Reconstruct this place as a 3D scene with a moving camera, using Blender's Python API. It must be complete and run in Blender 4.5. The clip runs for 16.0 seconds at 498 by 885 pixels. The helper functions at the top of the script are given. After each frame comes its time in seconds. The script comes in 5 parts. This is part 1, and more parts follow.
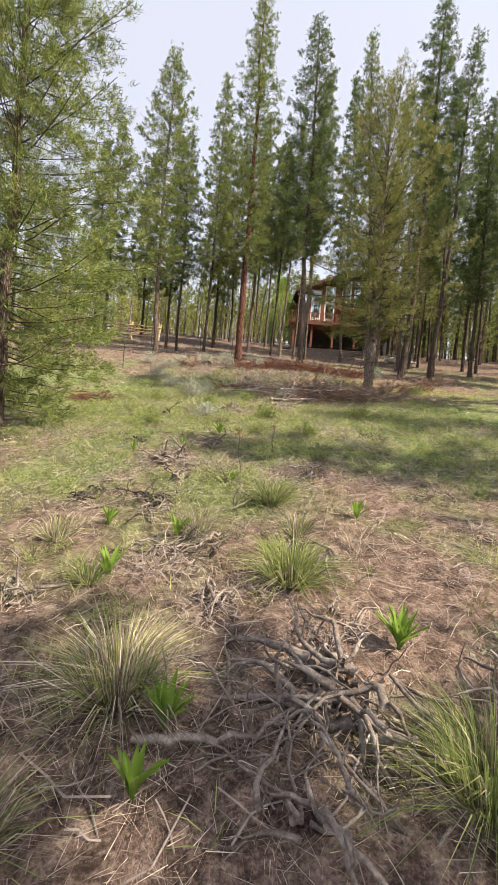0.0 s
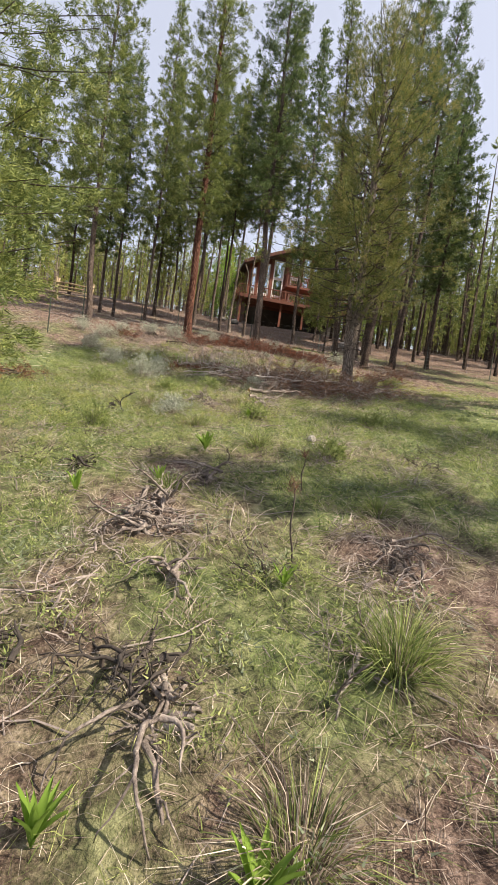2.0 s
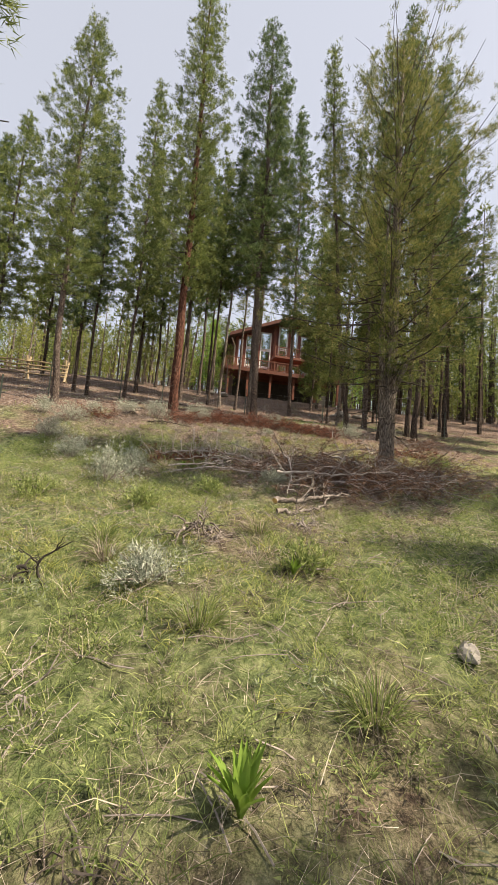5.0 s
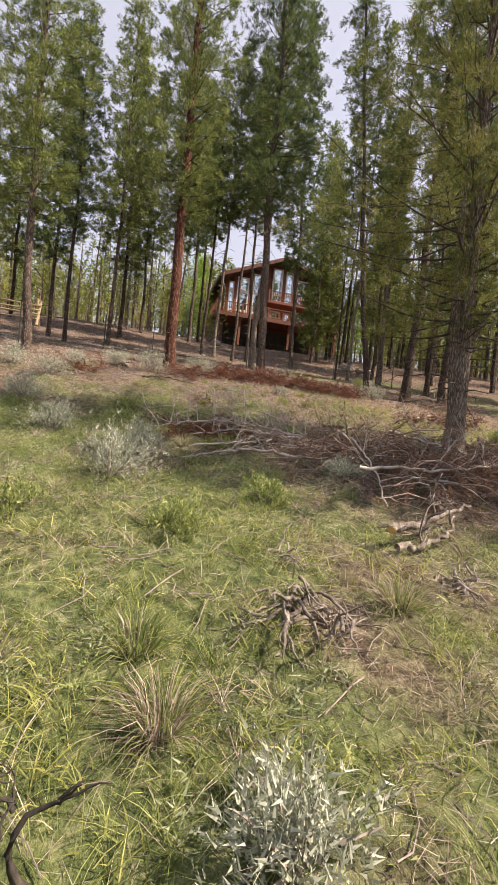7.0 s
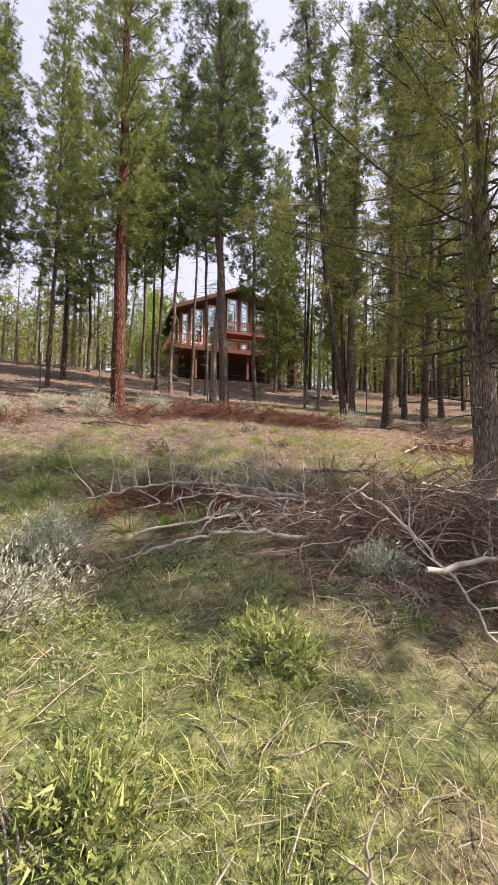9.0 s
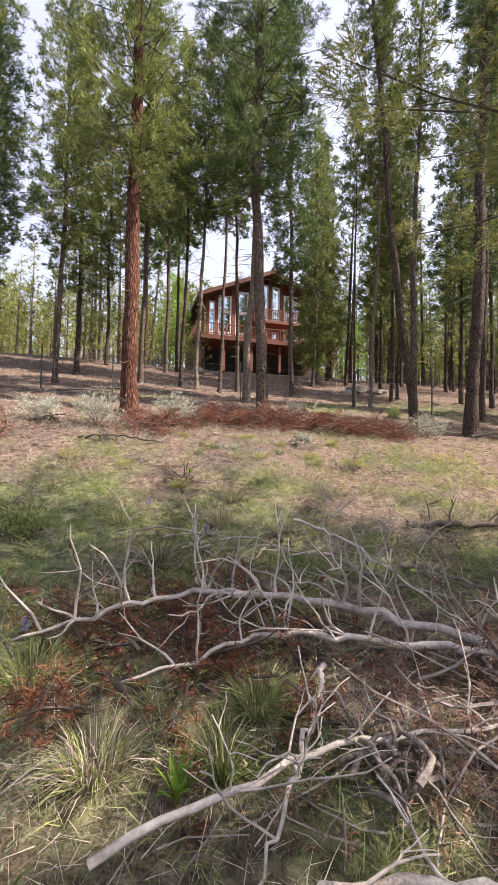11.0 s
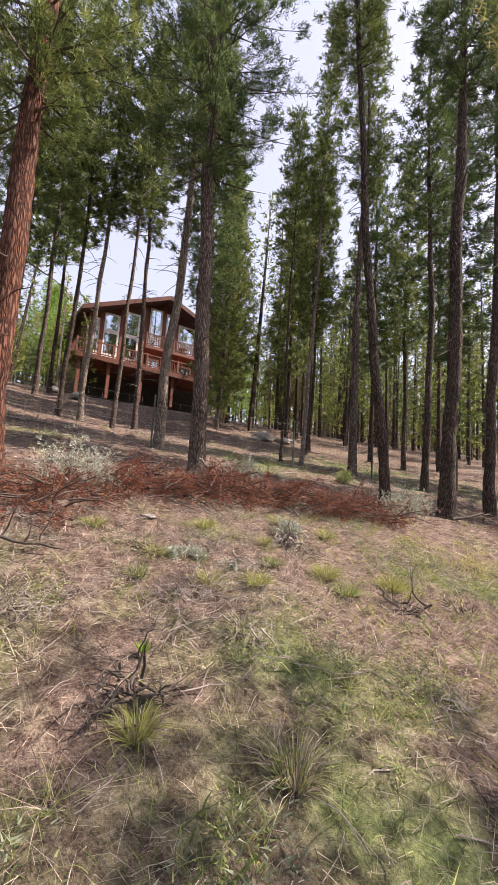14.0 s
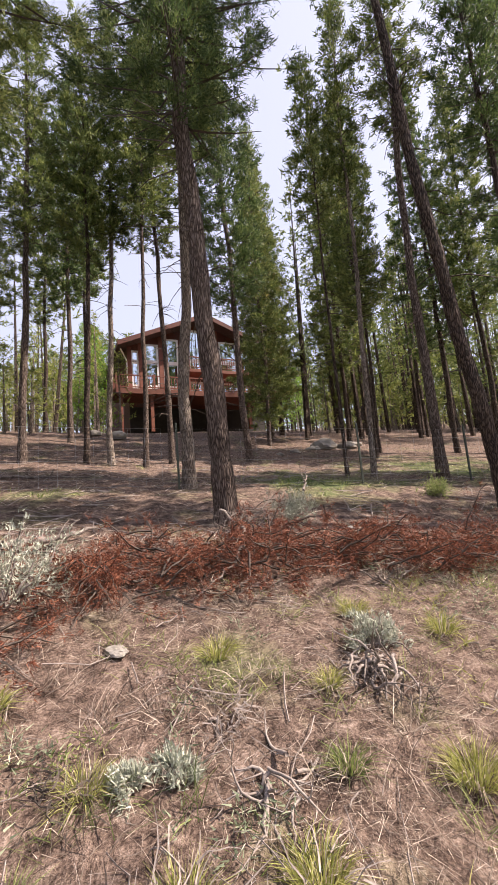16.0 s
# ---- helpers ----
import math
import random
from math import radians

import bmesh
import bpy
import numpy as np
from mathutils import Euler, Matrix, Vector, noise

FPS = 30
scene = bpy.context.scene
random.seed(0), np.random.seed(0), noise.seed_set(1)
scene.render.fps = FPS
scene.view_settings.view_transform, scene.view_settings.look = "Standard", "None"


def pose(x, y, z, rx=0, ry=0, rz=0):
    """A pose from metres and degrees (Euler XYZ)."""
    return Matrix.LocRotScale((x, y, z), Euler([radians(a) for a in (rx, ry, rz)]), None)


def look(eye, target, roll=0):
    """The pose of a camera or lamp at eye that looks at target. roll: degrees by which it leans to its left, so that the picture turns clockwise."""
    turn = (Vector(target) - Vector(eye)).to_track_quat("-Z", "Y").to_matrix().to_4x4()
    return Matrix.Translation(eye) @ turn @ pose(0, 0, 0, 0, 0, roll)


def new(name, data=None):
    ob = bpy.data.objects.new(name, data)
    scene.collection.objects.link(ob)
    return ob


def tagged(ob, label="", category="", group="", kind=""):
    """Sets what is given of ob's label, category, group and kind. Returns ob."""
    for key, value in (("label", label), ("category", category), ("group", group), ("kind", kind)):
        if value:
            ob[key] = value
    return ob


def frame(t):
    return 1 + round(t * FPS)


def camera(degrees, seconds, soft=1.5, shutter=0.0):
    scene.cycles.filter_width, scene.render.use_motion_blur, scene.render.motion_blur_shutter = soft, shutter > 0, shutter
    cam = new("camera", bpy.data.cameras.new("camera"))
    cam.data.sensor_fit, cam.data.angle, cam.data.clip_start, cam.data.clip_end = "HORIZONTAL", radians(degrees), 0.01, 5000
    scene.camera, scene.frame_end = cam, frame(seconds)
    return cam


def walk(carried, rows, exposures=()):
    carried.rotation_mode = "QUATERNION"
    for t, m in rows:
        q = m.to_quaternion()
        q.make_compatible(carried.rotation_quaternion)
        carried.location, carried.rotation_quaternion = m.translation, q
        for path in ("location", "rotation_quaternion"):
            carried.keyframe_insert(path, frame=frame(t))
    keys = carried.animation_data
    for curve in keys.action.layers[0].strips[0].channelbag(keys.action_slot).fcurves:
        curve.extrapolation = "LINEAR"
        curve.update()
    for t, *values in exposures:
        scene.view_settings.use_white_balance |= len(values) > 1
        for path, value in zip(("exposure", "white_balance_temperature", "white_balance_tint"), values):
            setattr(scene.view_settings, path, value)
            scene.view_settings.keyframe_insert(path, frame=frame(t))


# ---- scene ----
cam = camera(60.0, 16.0, 1.0)
PATH = [
    (0, (-0.215, -0.269, 1.485), (-0.152, 1.729, 1.440), 4.8),
    (0.5, (-0.538, 0.409, 1.590), (-0.463, 2.407, 1.526), 7.6),
    (1, (-0.799, 0.907, 1.732), (-0.597, 2.890, 1.570), 9.2),
    (1.5, (-0.865, 1.496, 1.810), (-0.596, 3.469, 1.621), 5.2),
    (2, (-0.990, 2.154, 1.880), (-0.596, 4.111, 1.756), 7.5),
    (2.5, (-0.987, 2.690, 1.978), (-0.383, 4.597, 2.002), 7.6),
    (3, (-0.984, 3.216, 2.102), (-0.348, 5.110, 2.172), 7.3),
    (3.5, (-0.992, 3.733, 2.288), (-0.328, 5.617, 2.395), 9.5),
    (4, (-0.894, 4.348, 2.315), (-0.307, 6.253, 2.472), 8.8),
    (4.5, (-0.863, 4.835, 2.373), (-0.377, 6.766, 2.555), 6.6),
    (5, (-0.901, 5.521, 2.546), (-0.487, 7.468, 2.746), 4.6),
    (7.5, (-1.504, 8.159, 3.106), (-0.874, 10.056, 3.046), 5.5),
    (8, (-1.420, 8.528, 3.196), (-0.513, 10.310, 3.194), 5.0),
    (8.5, (-1.209, 9.101, 3.301), (-0.470, 10.955, 3.429), 0.9),
    (11, (-0.594, 12.415, 4.082), (-0.024, 14.331, 4.161), 1.0),
    (11.5, (-0.433, 13.032, 4.235), (-0.067, 14.939, 4.715), -0.5),
    (12, (-0.637, 13.629, 4.298), (-0.294, 15.541, 4.773), 2.1),
    (12.5, (-0.782, 14.325, 4.462), (-0.127, 16.186, 4.790), 5.3),
    (13, (-0.777, 14.981, 4.510), (-0.251, 16.892, 4.779), -2.2),
    (13.5, (-0.753, 15.405, 4.506), (-0.086, 17.283, 4.674), -2.3),
    (14, (-0.715, 15.993, 4.844), (0.392, 17.639, 5.107), 3.7),
    (14.5, (-0.391, 16.446, 4.924), (0.823, 17.975, 5.357), 0.2),
    (15, (-0.108, 16.830, 5.138), (1.036, 18.441, 5.446), -4.2),
    (15.5, (0.259, 17.299, 5.333), (1.255, 19.020, 5.551), -3.8),
    (16, (0.817, 17.712, 5.409), (1.656, 19.501, 5.720), -4.8),
]
walk(cam, [(t, look(eye, target, roll)) for t, eye, target, roll in PATH],
     [(0, 1.15, 7100, 13), (1.5, 0.95, 6800, 13), (5, 0.85, 7200, 11), (8, 1.05, 7150, 20), (11, 1.35, 6600, 18), (12.5, 1.2, 6600, 19), (16, 1.12, 6600, 21)])

# ---- light ----
SUN_EL, SUN_AZ = 48.0, 112.0   # degrees; azimuth clockwise from +y
sun_dir = Vector((math.sin(radians(SUN_AZ)) * math.cos(radians(SUN_EL)), math.cos(radians(SUN_AZ)) * math.cos(radians(SUN_EL)), math.sin(radians(SUN_EL))))
world = bpy.data.worlds.new("sky")
scene.world = world
world.use_nodes = True
wn, wl = world.node_tree.nodes, world.node_tree.links
sky = wn.new("ShaderNodeTexSky")
sky.sky_type, sky.sun_disc = "NISHITA", False
sky.sun_elevation, sky.sun_rotation = radians(SUN_EL), radians(SUN_AZ)
sky.air_density, sky.dust_density, sky.ozone_density = 1.0, 3.0, 1.5
veil = wn.new("ShaderNodeMix")
veil.data_type = "RGBA"
veil.inputs["Factor"].default_value = 0.6
wl.new(sky.outputs["Color"], veil.inputs["A"])
veil.inputs["B"].default_value = (4.7, 5.0, 5.8, 1)
wl.new(veil.outputs["Result"], wn["Background"].inputs["Color"])
wn["Background"].inputs["Strength"].default_value = 0.105
sun = new("sun", bpy.data.lights.new("sun", "SUN"))
sun.data.energy, sun.data.angle, sun.data.color = 5.0, radians(0.6), (1.0, 0.9, 0.74)
sun.matrix_world = look(sun_dir * 60, (0, 0, 0))

# ---- materials ----
def node_mat(name):
    m = bpy.data.materials.new(name)
    m.use_nodes = True
    return m, m.node_tree.nodes, m.node_tree.links


def ramp_of(n, l, fac, stops):
    r = n.new("ShaderNodeValToRGB")
    els = r.color_ramp.elements
    while len(els) < len(stops):
        els.new(0.5)
    for e, (p, c) in zip(els, stops):
        e.position, e.color = p, (*c, 1)
    l.new(fac, r.inputs["Fac"])
    return r


def noise_of(n, l, coord, scale, detail=4.0, rough=0.6, stretch=None):
    t = n.new("ShaderNodeTexNoise")
    t.inputs["Scale"].default_value, t.inputs["Detail"].default_value, t.inputs["Roughness"].default_value = scale, detail, rough
    if stretch:
        mp = n.new("ShaderNodeMapping")
        mp.inputs["Scale"].default_value = stretch
        l.new(coord, mp.inputs["Vector"])
        coord = mp.outputs["Vector"]
    l.new(coord, t.inputs["Vector"])
    return t


def maths(n, l, op, a, b=None):
    k = n.new("ShaderNodeMath")
    k.operation = op
    for i, v in enumerate((a, b)):
        if v is None:
            continue
        if isinstance(v, (int, float)):
            k.inputs[i].default_value = v
        else:
            l.new(v, k.inputs[i])
    return k.outputs[0]


def leaf_mat(name, stops, scale=0.6, island=0.5, glow=0.42, rough=0.6):
    """Foliage: colour from clumps and from each blade, some light through it."""
    m, n, l = node_mat(name)
    geo, tc = n.new("ShaderNodeNewGeometry"), n.new("ShaderNodeTexCoord")
    big = noise_of(n, l, geo.outputs["Position"], scale, 3)
    mixed = maths(n, l, "ADD", maths(n, l, "MULTIPLY", big.outputs["Fac"], 1 - island), maths(n, l, "MULTIPLY", geo.outputs["Random Per Island"], island))
    r = ramp_of(n, l, mixed, stops)
    bs = n["Principled BSDF"]
    bs.inputs["Roughness"].default_value = rough
    bs.inputs["Specular IOR Level"].default_value = 0.25
    l.new(r.outputs["Color"], bs.inputs["Base Color"])
    tr, mx = n.new("ShaderNodeBsdfTranslucent"), n.new("ShaderNodeMixShader")
    l.new(r.outputs["Color"], tr.inputs["Color"])
    mx.inputs["Fac"].default_value = glow
    l.new(bs.outputs["BSDF"], mx.inputs[1])
    l.new(tr.outputs["BSDF"], mx.inputs[2])
    l.new(mx.outputs["Shader"], n["Material Output"].inputs["Surface"])
    return m


def solid_mat(name, stops, scale=6.0, stretch=None, rough=0.8, bump=0.3, bump_scale=30.0, metal=0.0, rand=0.0):
    """Solid surface: noise-coloured at two scales, with relief."""
    m, n, l = node_mat(name)
    tc = n.new("ShaderNodeTexCoord")
    a = noise_of(n, l, tc.outputs["Object"], scale, 5, 0.65, stretch)
    b = noise_of(n, l, tc.outputs["Object"], bump_scale, 4, 0.6, stretch)
    fac = maths(n, l, "ADD", maths(n, l, "MULTIPLY", a.outputs["Fac"], 0.65), maths(n, l, "MULTIPLY", b.outputs["Fac"], 0.35))
    if rand:
        inf = n.new("ShaderNodeObjectInfo")
        fac = maths(n, l, "ADD", fac, maths(n, l, "MULTIPLY", maths(n, l, "SUBTRACT", inf.outputs["Random"], 0.5), rand))
    r = ramp_of(n, l, fac, stops)
    bs = n["Principled BSDF"]
    bs.inputs["Roughness"].default_value, bs.inputs["Metallic"].default_value = rough, metal
    l.new(r.outputs["Color"], bs.inputs["Base Color"])
    if bump:
        bp = n.new("ShaderNodeBump")
        bp.inputs["Strength"].default_value, bp.inputs["Distance"].default_value = bump, 0.03
        l.new(fac, bp.inputs["Height"])
        l.new(bp.outputs["Normal"], bs.inputs["Normal"])
    return m


def bark_mat(name, dark, mid, light, plate=5.0):
    """Bark: upright plates parted by dark furrows, lichen and weathering."""
    m, n, l = node_mat(name)
    tc = n.new("ShaderNodeTexCoord")
    mp = n.new("ShaderNodeMapping")
    mp.inputs["Scale"].default_value = (plate * 2.6, plate * 2.6, plate * 0.42)
    l.new(tc.outputs["Object"], mp.inputs["Vector"])
    wob = noise_of(n, l, mp.outputs["Vector"], 1.5, 3)
    add = n.new("ShaderNodeMix")
    add.data_type = "VECTOR"
    add.inputs["Factor"].default_value = 0.4
    l.new(mp.outputs["Vector"], add.inputs["A"])
    l.new(wob.outputs["Color"], add.inputs["B"])
    v = n.new("ShaderNodeTexVoronoi")
    v.feature = "DISTANCE_TO_EDGE"
    l.new(add.outputs["Result"], v.inputs["Vector"])
    fine = noise_of(n, l, tc.outputs["Object"], 40, 5, 0.7, (1, 1, 0.3))
    big = noise_of(n, l, tc.outputs["Object"], 1.2, 3)
    h = maths(n, l, "ADD", maths(n, l, "MULTIPLY", maths(n, l, "MINIMUM", v.outputs["Distance"], 0.3), 1.9), maths(n, l, "MULTIPLY", fine.outputs["Fac"], 0.35))
    tone = maths(n, l, "ADD", h, maths(n, l, "MULTIPLY", maths(n, l, "SUBTRACT", big.outputs["Fac"], 0.5), 0.5))
    r = ramp_of(n, l, tone, [(0.15, dark), (0.42, mid), (0.85, light)])
    bs = n["Principled BSDF"]
    bs.inputs["Roughness"].default_value = 0.9
    bs.inputs["Specular IOR Level"].default_value = 0.2
    l.new(r.outputs["Color"], bs.inputs["Base Color"])
    bp = n.new("ShaderNodeBump")
    bp.inputs["Strength"].default_value, bp.inputs["Distance"].default_value = 0.9, 0.03
    l.new(h, bp.inputs["Height"])
    l.new(bp.outputs["Normal"], bs.inputs["Normal"])
    return m


M_BARK = bark_mat("pine_bark_grey", (0.035, 0.026, 0.022), (0.12, 0.09, 0.075), (0.26, 0.21, 0.18))
M_BARK_PALE = bark_mat("pine_bark_pale", (0.07, 0.055, 0.045), (0.22, 0.18, 0.15), (0.42, 0.36, 0.3))
M_BARK_RED = bark_mat("ponderosa_bark", (0.028, 0.013, 0.01), (0.105, 0.043, 0.029), (0.23, 0.115, 0.08), 3.5)
M_BARK_DARK = bark_mat("pine_bark_dark", (0.02, 0.016, 0.014), (0.075, 0.055, 0.045), (0.17, 0.13, 0.105))
M_DEADWOOD = solid_mat("weathered_deadwood", [(0.34, (0.0425, 0.034, 0.0289)), (0.5, (0.17, 0.14, 0.123)), (0.66, (0.374, 0.332, 0.297))], 9, None, 0.9, 0.9, 55)
M_PALE = solid_mat("bleached_branch", [(0.35, (0.2, 0.165, 0.145)), (0.5, (0.42, 0.37, 0.335)), (0.66, (0.64, 0.58, 0.53))], 9, None, 0.85, 0.5, 60)
M_TWIG = solid_mat("grey_twigs", [(0.3, (0.1, 0.08, 0.07)), (0.5, (0.26, 0.22, 0.2)), (0.75, (0.46, 0.41, 0.37))], 5, None, 0.85, 0.2, 60)
M_TWIG_DARK = solid_mat("dark_twigs", [(0.3, (0.03, 0.024, 0.02)), (0.6, (0.1, 0.08, 0.066)), (0.8, (0.2, 0.17, 0.14))], 5, None, 0.9, 0.2, 60)
M_CHAR = solid_mat("charred_wood", [(0.3, (0.012, 0.01, 0.009)), (0.6, (0.05, 0.04, 0.034)), (0.85, (0.16, 0.13, 0.11))], 9, None, 0.9, 0.5, 40)
M_CUT = solid_mat("sawn_wood", [(0.3, (0.42, 0.27, 0.1)), (0.7, (0.62, 0.45, 0.2))], 12, None, 0.7, 0.1, 60)
M_PINE = leaf_mat("pine_needles", [(0.25, (0.045, 0.07, 0.026)), (0.5, (0.15, 0.2, 0.06)), (0.75, (0.37, 0.41, 0.13))], 2.2, 0.35, 0.3)
M_PINE_DARK = leaf_mat("pine_needles_dark", [(0.25, (0.026, 0.05, 0.022)), (0.5, (0.09, 0.145, 0.052)), (0.75, (0.23, 0.29, 0.1))], 2.2, 0.35, 0.3)
M_PINE_GOLD = leaf_mat("pine_needles_gold", [(0.25, (0.05, 0.075, 0.024)), (0.45, (0.14, 0.18, 0.05)), (0.6, (0.27, 0.28, 0.085)), (0.8, (0.47, 0.38, 0.15))], 2.0, 0.4, 0.32)
M_FAR = leaf_mat("far_needles", [(0.25, (0.05, 0.08, 0.026)), (0.5, (0.14, 0.185, 0.05)), (0.75, (0.32, 0.35, 0.1))], 0.5, 0.4, 0.36)
M_ASPEN = leaf_mat("aspen_leaves", [(0.2, (0.1, 0.19, 0.03)), (0.5, (0.19, 0.34, 0.05)), (0.8, (0.3, 0.44, 0.08))], 0.4, 0.5, 0.45)
M_SAPLING = leaf_mat("young_growth_leaves", [(0.2, (0.125, 0.15, 0.0375)), (0.5, (0.25, 0.288, 0.075)), (0.8, (0.45, 0.45, 0.15))], 0.3, 0.5, 0.45)
M_RED = leaf_mat("dead_red_needles", [(0.2, (0.045, 0.017, 0.011)), (0.5, (0.17, 0.058, 0.034)), (0.8, (0.36, 0.15, 0.085))], 4.0, 0.45, 0.15)
M_BROWN = leaf_mat("dead_brown_needles", [(0.2, (0.0715, 0.0429, 0.0312)), (0.5, (0.195, 0.111, 0.0754)), (0.8, (0.377, 0.221, 0.143))], 1.5, 0.55, 0.2)
M_SAGE = leaf_mat("sagebrush_leaves", [(0.2, (0.16, 0.18, 0.13)), (0.5, (0.38, 0.41, 0.33)), (0.8, (0.62, 0.64, 0.55))], 2.5, 0.5, 0.2)
M_SAGE_DULL = leaf_mat("sage_seedling_leaves", [(0.2, (0.09, 0.11, 0.07)), (0.5, (0.2, 0.24, 0.15)), (0.8, (0.38, 0.42, 0.29))], 2.5, 0.5, 0.2)
M_GRASS = leaf_mat("green_grass", [(0.2, (0.045, 0.08, 0.024)), (0.5, (0.21, 0.27, 0.085)), (0.8, (0.52, 0.55, 0.22))], 1.6, 0.45, 0.4)
M_GRASS_Y = leaf_mat("yellow_green_grass", [(0.2, (0.2, 0.22, 0.06)), (0.5, (0.36, 0.38, 0.11)), (0.8, (0.55, 0.52, 0.22))], 2, 0.6, 0.4)
M_STRAW = leaf_mat("dry_straw", [(0.2, (0.1, 0.075, 0.062)), (0.4, (0.27, 0.215, 0.18)), (0.62, (0.48, 0.4, 0.335)), (0.85, (0.76, 0.67, 0.57))], 0.8, 0.7, 0.3)
M_FORB = leaf_mat("bright_green_leaves", [(0.2, (0.08, 0.16, 0.025)), (0.5, (0.18, 0.3, 0.05)), (0.8, (0.34, 0.46, 0.1))], 3, 0.5, 0.45)
M_SHRUB = leaf_mat("shrub_leaves", [(0.2, (0.07, 0.11, 0.035)), (0.5, (0.17, 0.235, 0.08)), (0.8, (0.33, 0.38, 0.16))], 2, 0.5, 0.3)
M_SHRUB_LIGHT = leaf_mat("low_shrub_leaves", [(0.2, (0.11, 0.15, 0.05)), (0.5, (0.24, 0.3, 0.1)), (0.8, (0.42, 0.45, 0.19))], 4, 0.6, 0.4)
M_STEMS = leaf_mat("dead_grey_stems", [(0.2, (0.05, 0.04, 0.034)), (0.5, (0.16, 0.13, 0.115)), (0.8, (0.36, 0.31, 0.28))], 1.5, 0.6, 0.1)
M_LUPINE = leaf_mat("lupine_flowers", [(0.2, (0.22, 0.2, 0.36)), (0.8, (0.42, 0.4, 0.6))], 5, 0.6, 0.3)
M_STONE = solid_mat("pale_granite", [(0.3, (0.14, 0.126, 0.112)), (0.55, (0.28, 0.259, 0.231)), (0.8, (0.42, 0.392, 0.35))], 4, None, 0.85, 0.5, 40)
M_SIDING = solid_mat("red_stained_siding", [(0.3, (0.062, 0.0174, 0.0112)), (0.55, (0.118, 0.0341, 0.0211)), (0.8, (0.174, 0.0558, 0.0341))], 3, (1, 1, 0.15), 0.7, 0.2, 30)
M_DECK = solid_mat("red_cedar_deck", [(0.3, (0.115, 0.034, 0.02)), (0.55, (0.19, 0.06, 0.034)), (0.8, (0.27, 0.095, 0.055))], 4, (0.2, 1, 1), 0.65, 0.2, 30, 0, 0.2)
M_ROOF = solid_mat("dark_brown_roof", [(0.3, (0.035, 0.024, 0.02)), (0.7, (0.09, 0.06, 0.05))], 6, None, 0.8, 0.3, 40)
M_WHITE = solid_mat("white_window_paint", [(0.3, (0.68, 0.68, 0.66)), (0.7, (0.82, 0.82, 0.8))], 4, None, 0.5, 0.05, 30)
M_CONCRETE = solid_mat("foundation_concrete", [(0.3, (0.2, 0.19, 0.18)), (0.7, (0.36, 0.34, 0.32))], 3, None, 0.9, 0.3, 40)
M_RAIL = solid_mat("peeled_pole_wood", [(0.3, (0.195, 0.143, 0.0845)), (0.55, (0.312, 0.24, 0.143)), (0.8, (0.403, 0.325, 0.215))], 6, (0.2, 1, 1), 0.8, 0.3, 40)
M_STEEL = solid_mat("green_steel_post", [(0.3, (0.02, 0.03, 0.022)), (0.7, (0.07, 0.085, 0.065))], 10, None, 0.6, 0.1, 50)
M_WIRE = solid_mat("galvanised_wire", [(0.3, (0.3, 0.3, 0.3)), (0.7, (0.5, 0.5, 0.5))], 10, None, 0.45, 0.0, 50, 0.9)
M_DARK = solid_mat("dark_room_and_shade", [(0.3, (0.03, 0.028, 0.026)), (0.7, (0.07, 0.065, 0.06))], 3, None, 0.9, 0.1, 30)
M_GLASS, gn, gl = node_mat("window_glass")
gb = gn["Principled BSDF"]
gb.inputs["Base Color"].default_value = (0.75, 0.85, 0.95, 1)
gb.inputs["Roughness"].default_value, gb.inputs["Transmission Weight"].default_value, gb.inputs["IOR"].default_value = 0.02, 1.0, 1.5
coat, gm = gn.new("ShaderNodeBsdfGlossy"), gn.new("ShaderNodeMixShader")   # low-emission coating
coat.inputs["Color"].default_value, coat.inputs["Roughness"].default_value = (0.85, 0.93, 1, 1), 0.02
gm.inputs["Fac"].default_value = 0.6
gl.new(gb.outputs["BSDF"], gm.inputs[1])
gl.new(coat.outputs["BSDF"], gm.inputs[2])
gl.new(gm.outputs["Shader"], gn["Material Output"].inputs["Surface"])

# ---- terrain ----
def smooth(a, b, v):
    t = np.clip((np.asarray(v, float) - a) / (b - a), 0, 1)
    return t * t * (3 - 2 * t)


def bumps(x, y):
    return (0.5 * np.sin(1.9 * x + 0.7 * y + 0.4) * np.sin(1.3 * y - 0.5 * x) + 0.3 * np.sin(4.1 * x - 1.2) * np.sin(3.7 * y + x) + 0.2 * np.sin(7.3 * x + 2.2 * y) * np.sin(8.1 * y - 3 * x))


def relief(x, y):
    """How the hillside departs from an even slope: a bench before the house, a swell under it."""
    q = np.tanh(x / 9) * 9
    z = 0.06 + 0.032 * q + 0.88 * smooth(16, 26, y) - 0.085 * q * smooth(12, 24, y) + 1.35 * smooth(28, 42, y) - 0.02 * q * smooth(28, 42, y)
    return z + 0.35 * np.exp(-(((x - 11) / 5) ** 2 + ((y - 48) / 7) ** 2))


def height(x, y):
    """Ground height: an eleven-degree hillside that climbs ahead, with bumps."""
    x, y = np.asarray(x, float), np.asarray(y, float)
    up = 1.019 * y
    up = up + 0.194 * relief(x, up)
    return 0.041 * x + 0.1936 * y + 1.019 * (relief(x, up) + 0.045 * bumps(x, up) + 0.03 * bumps(2.7 * x + 1.0, 2.9 * up))


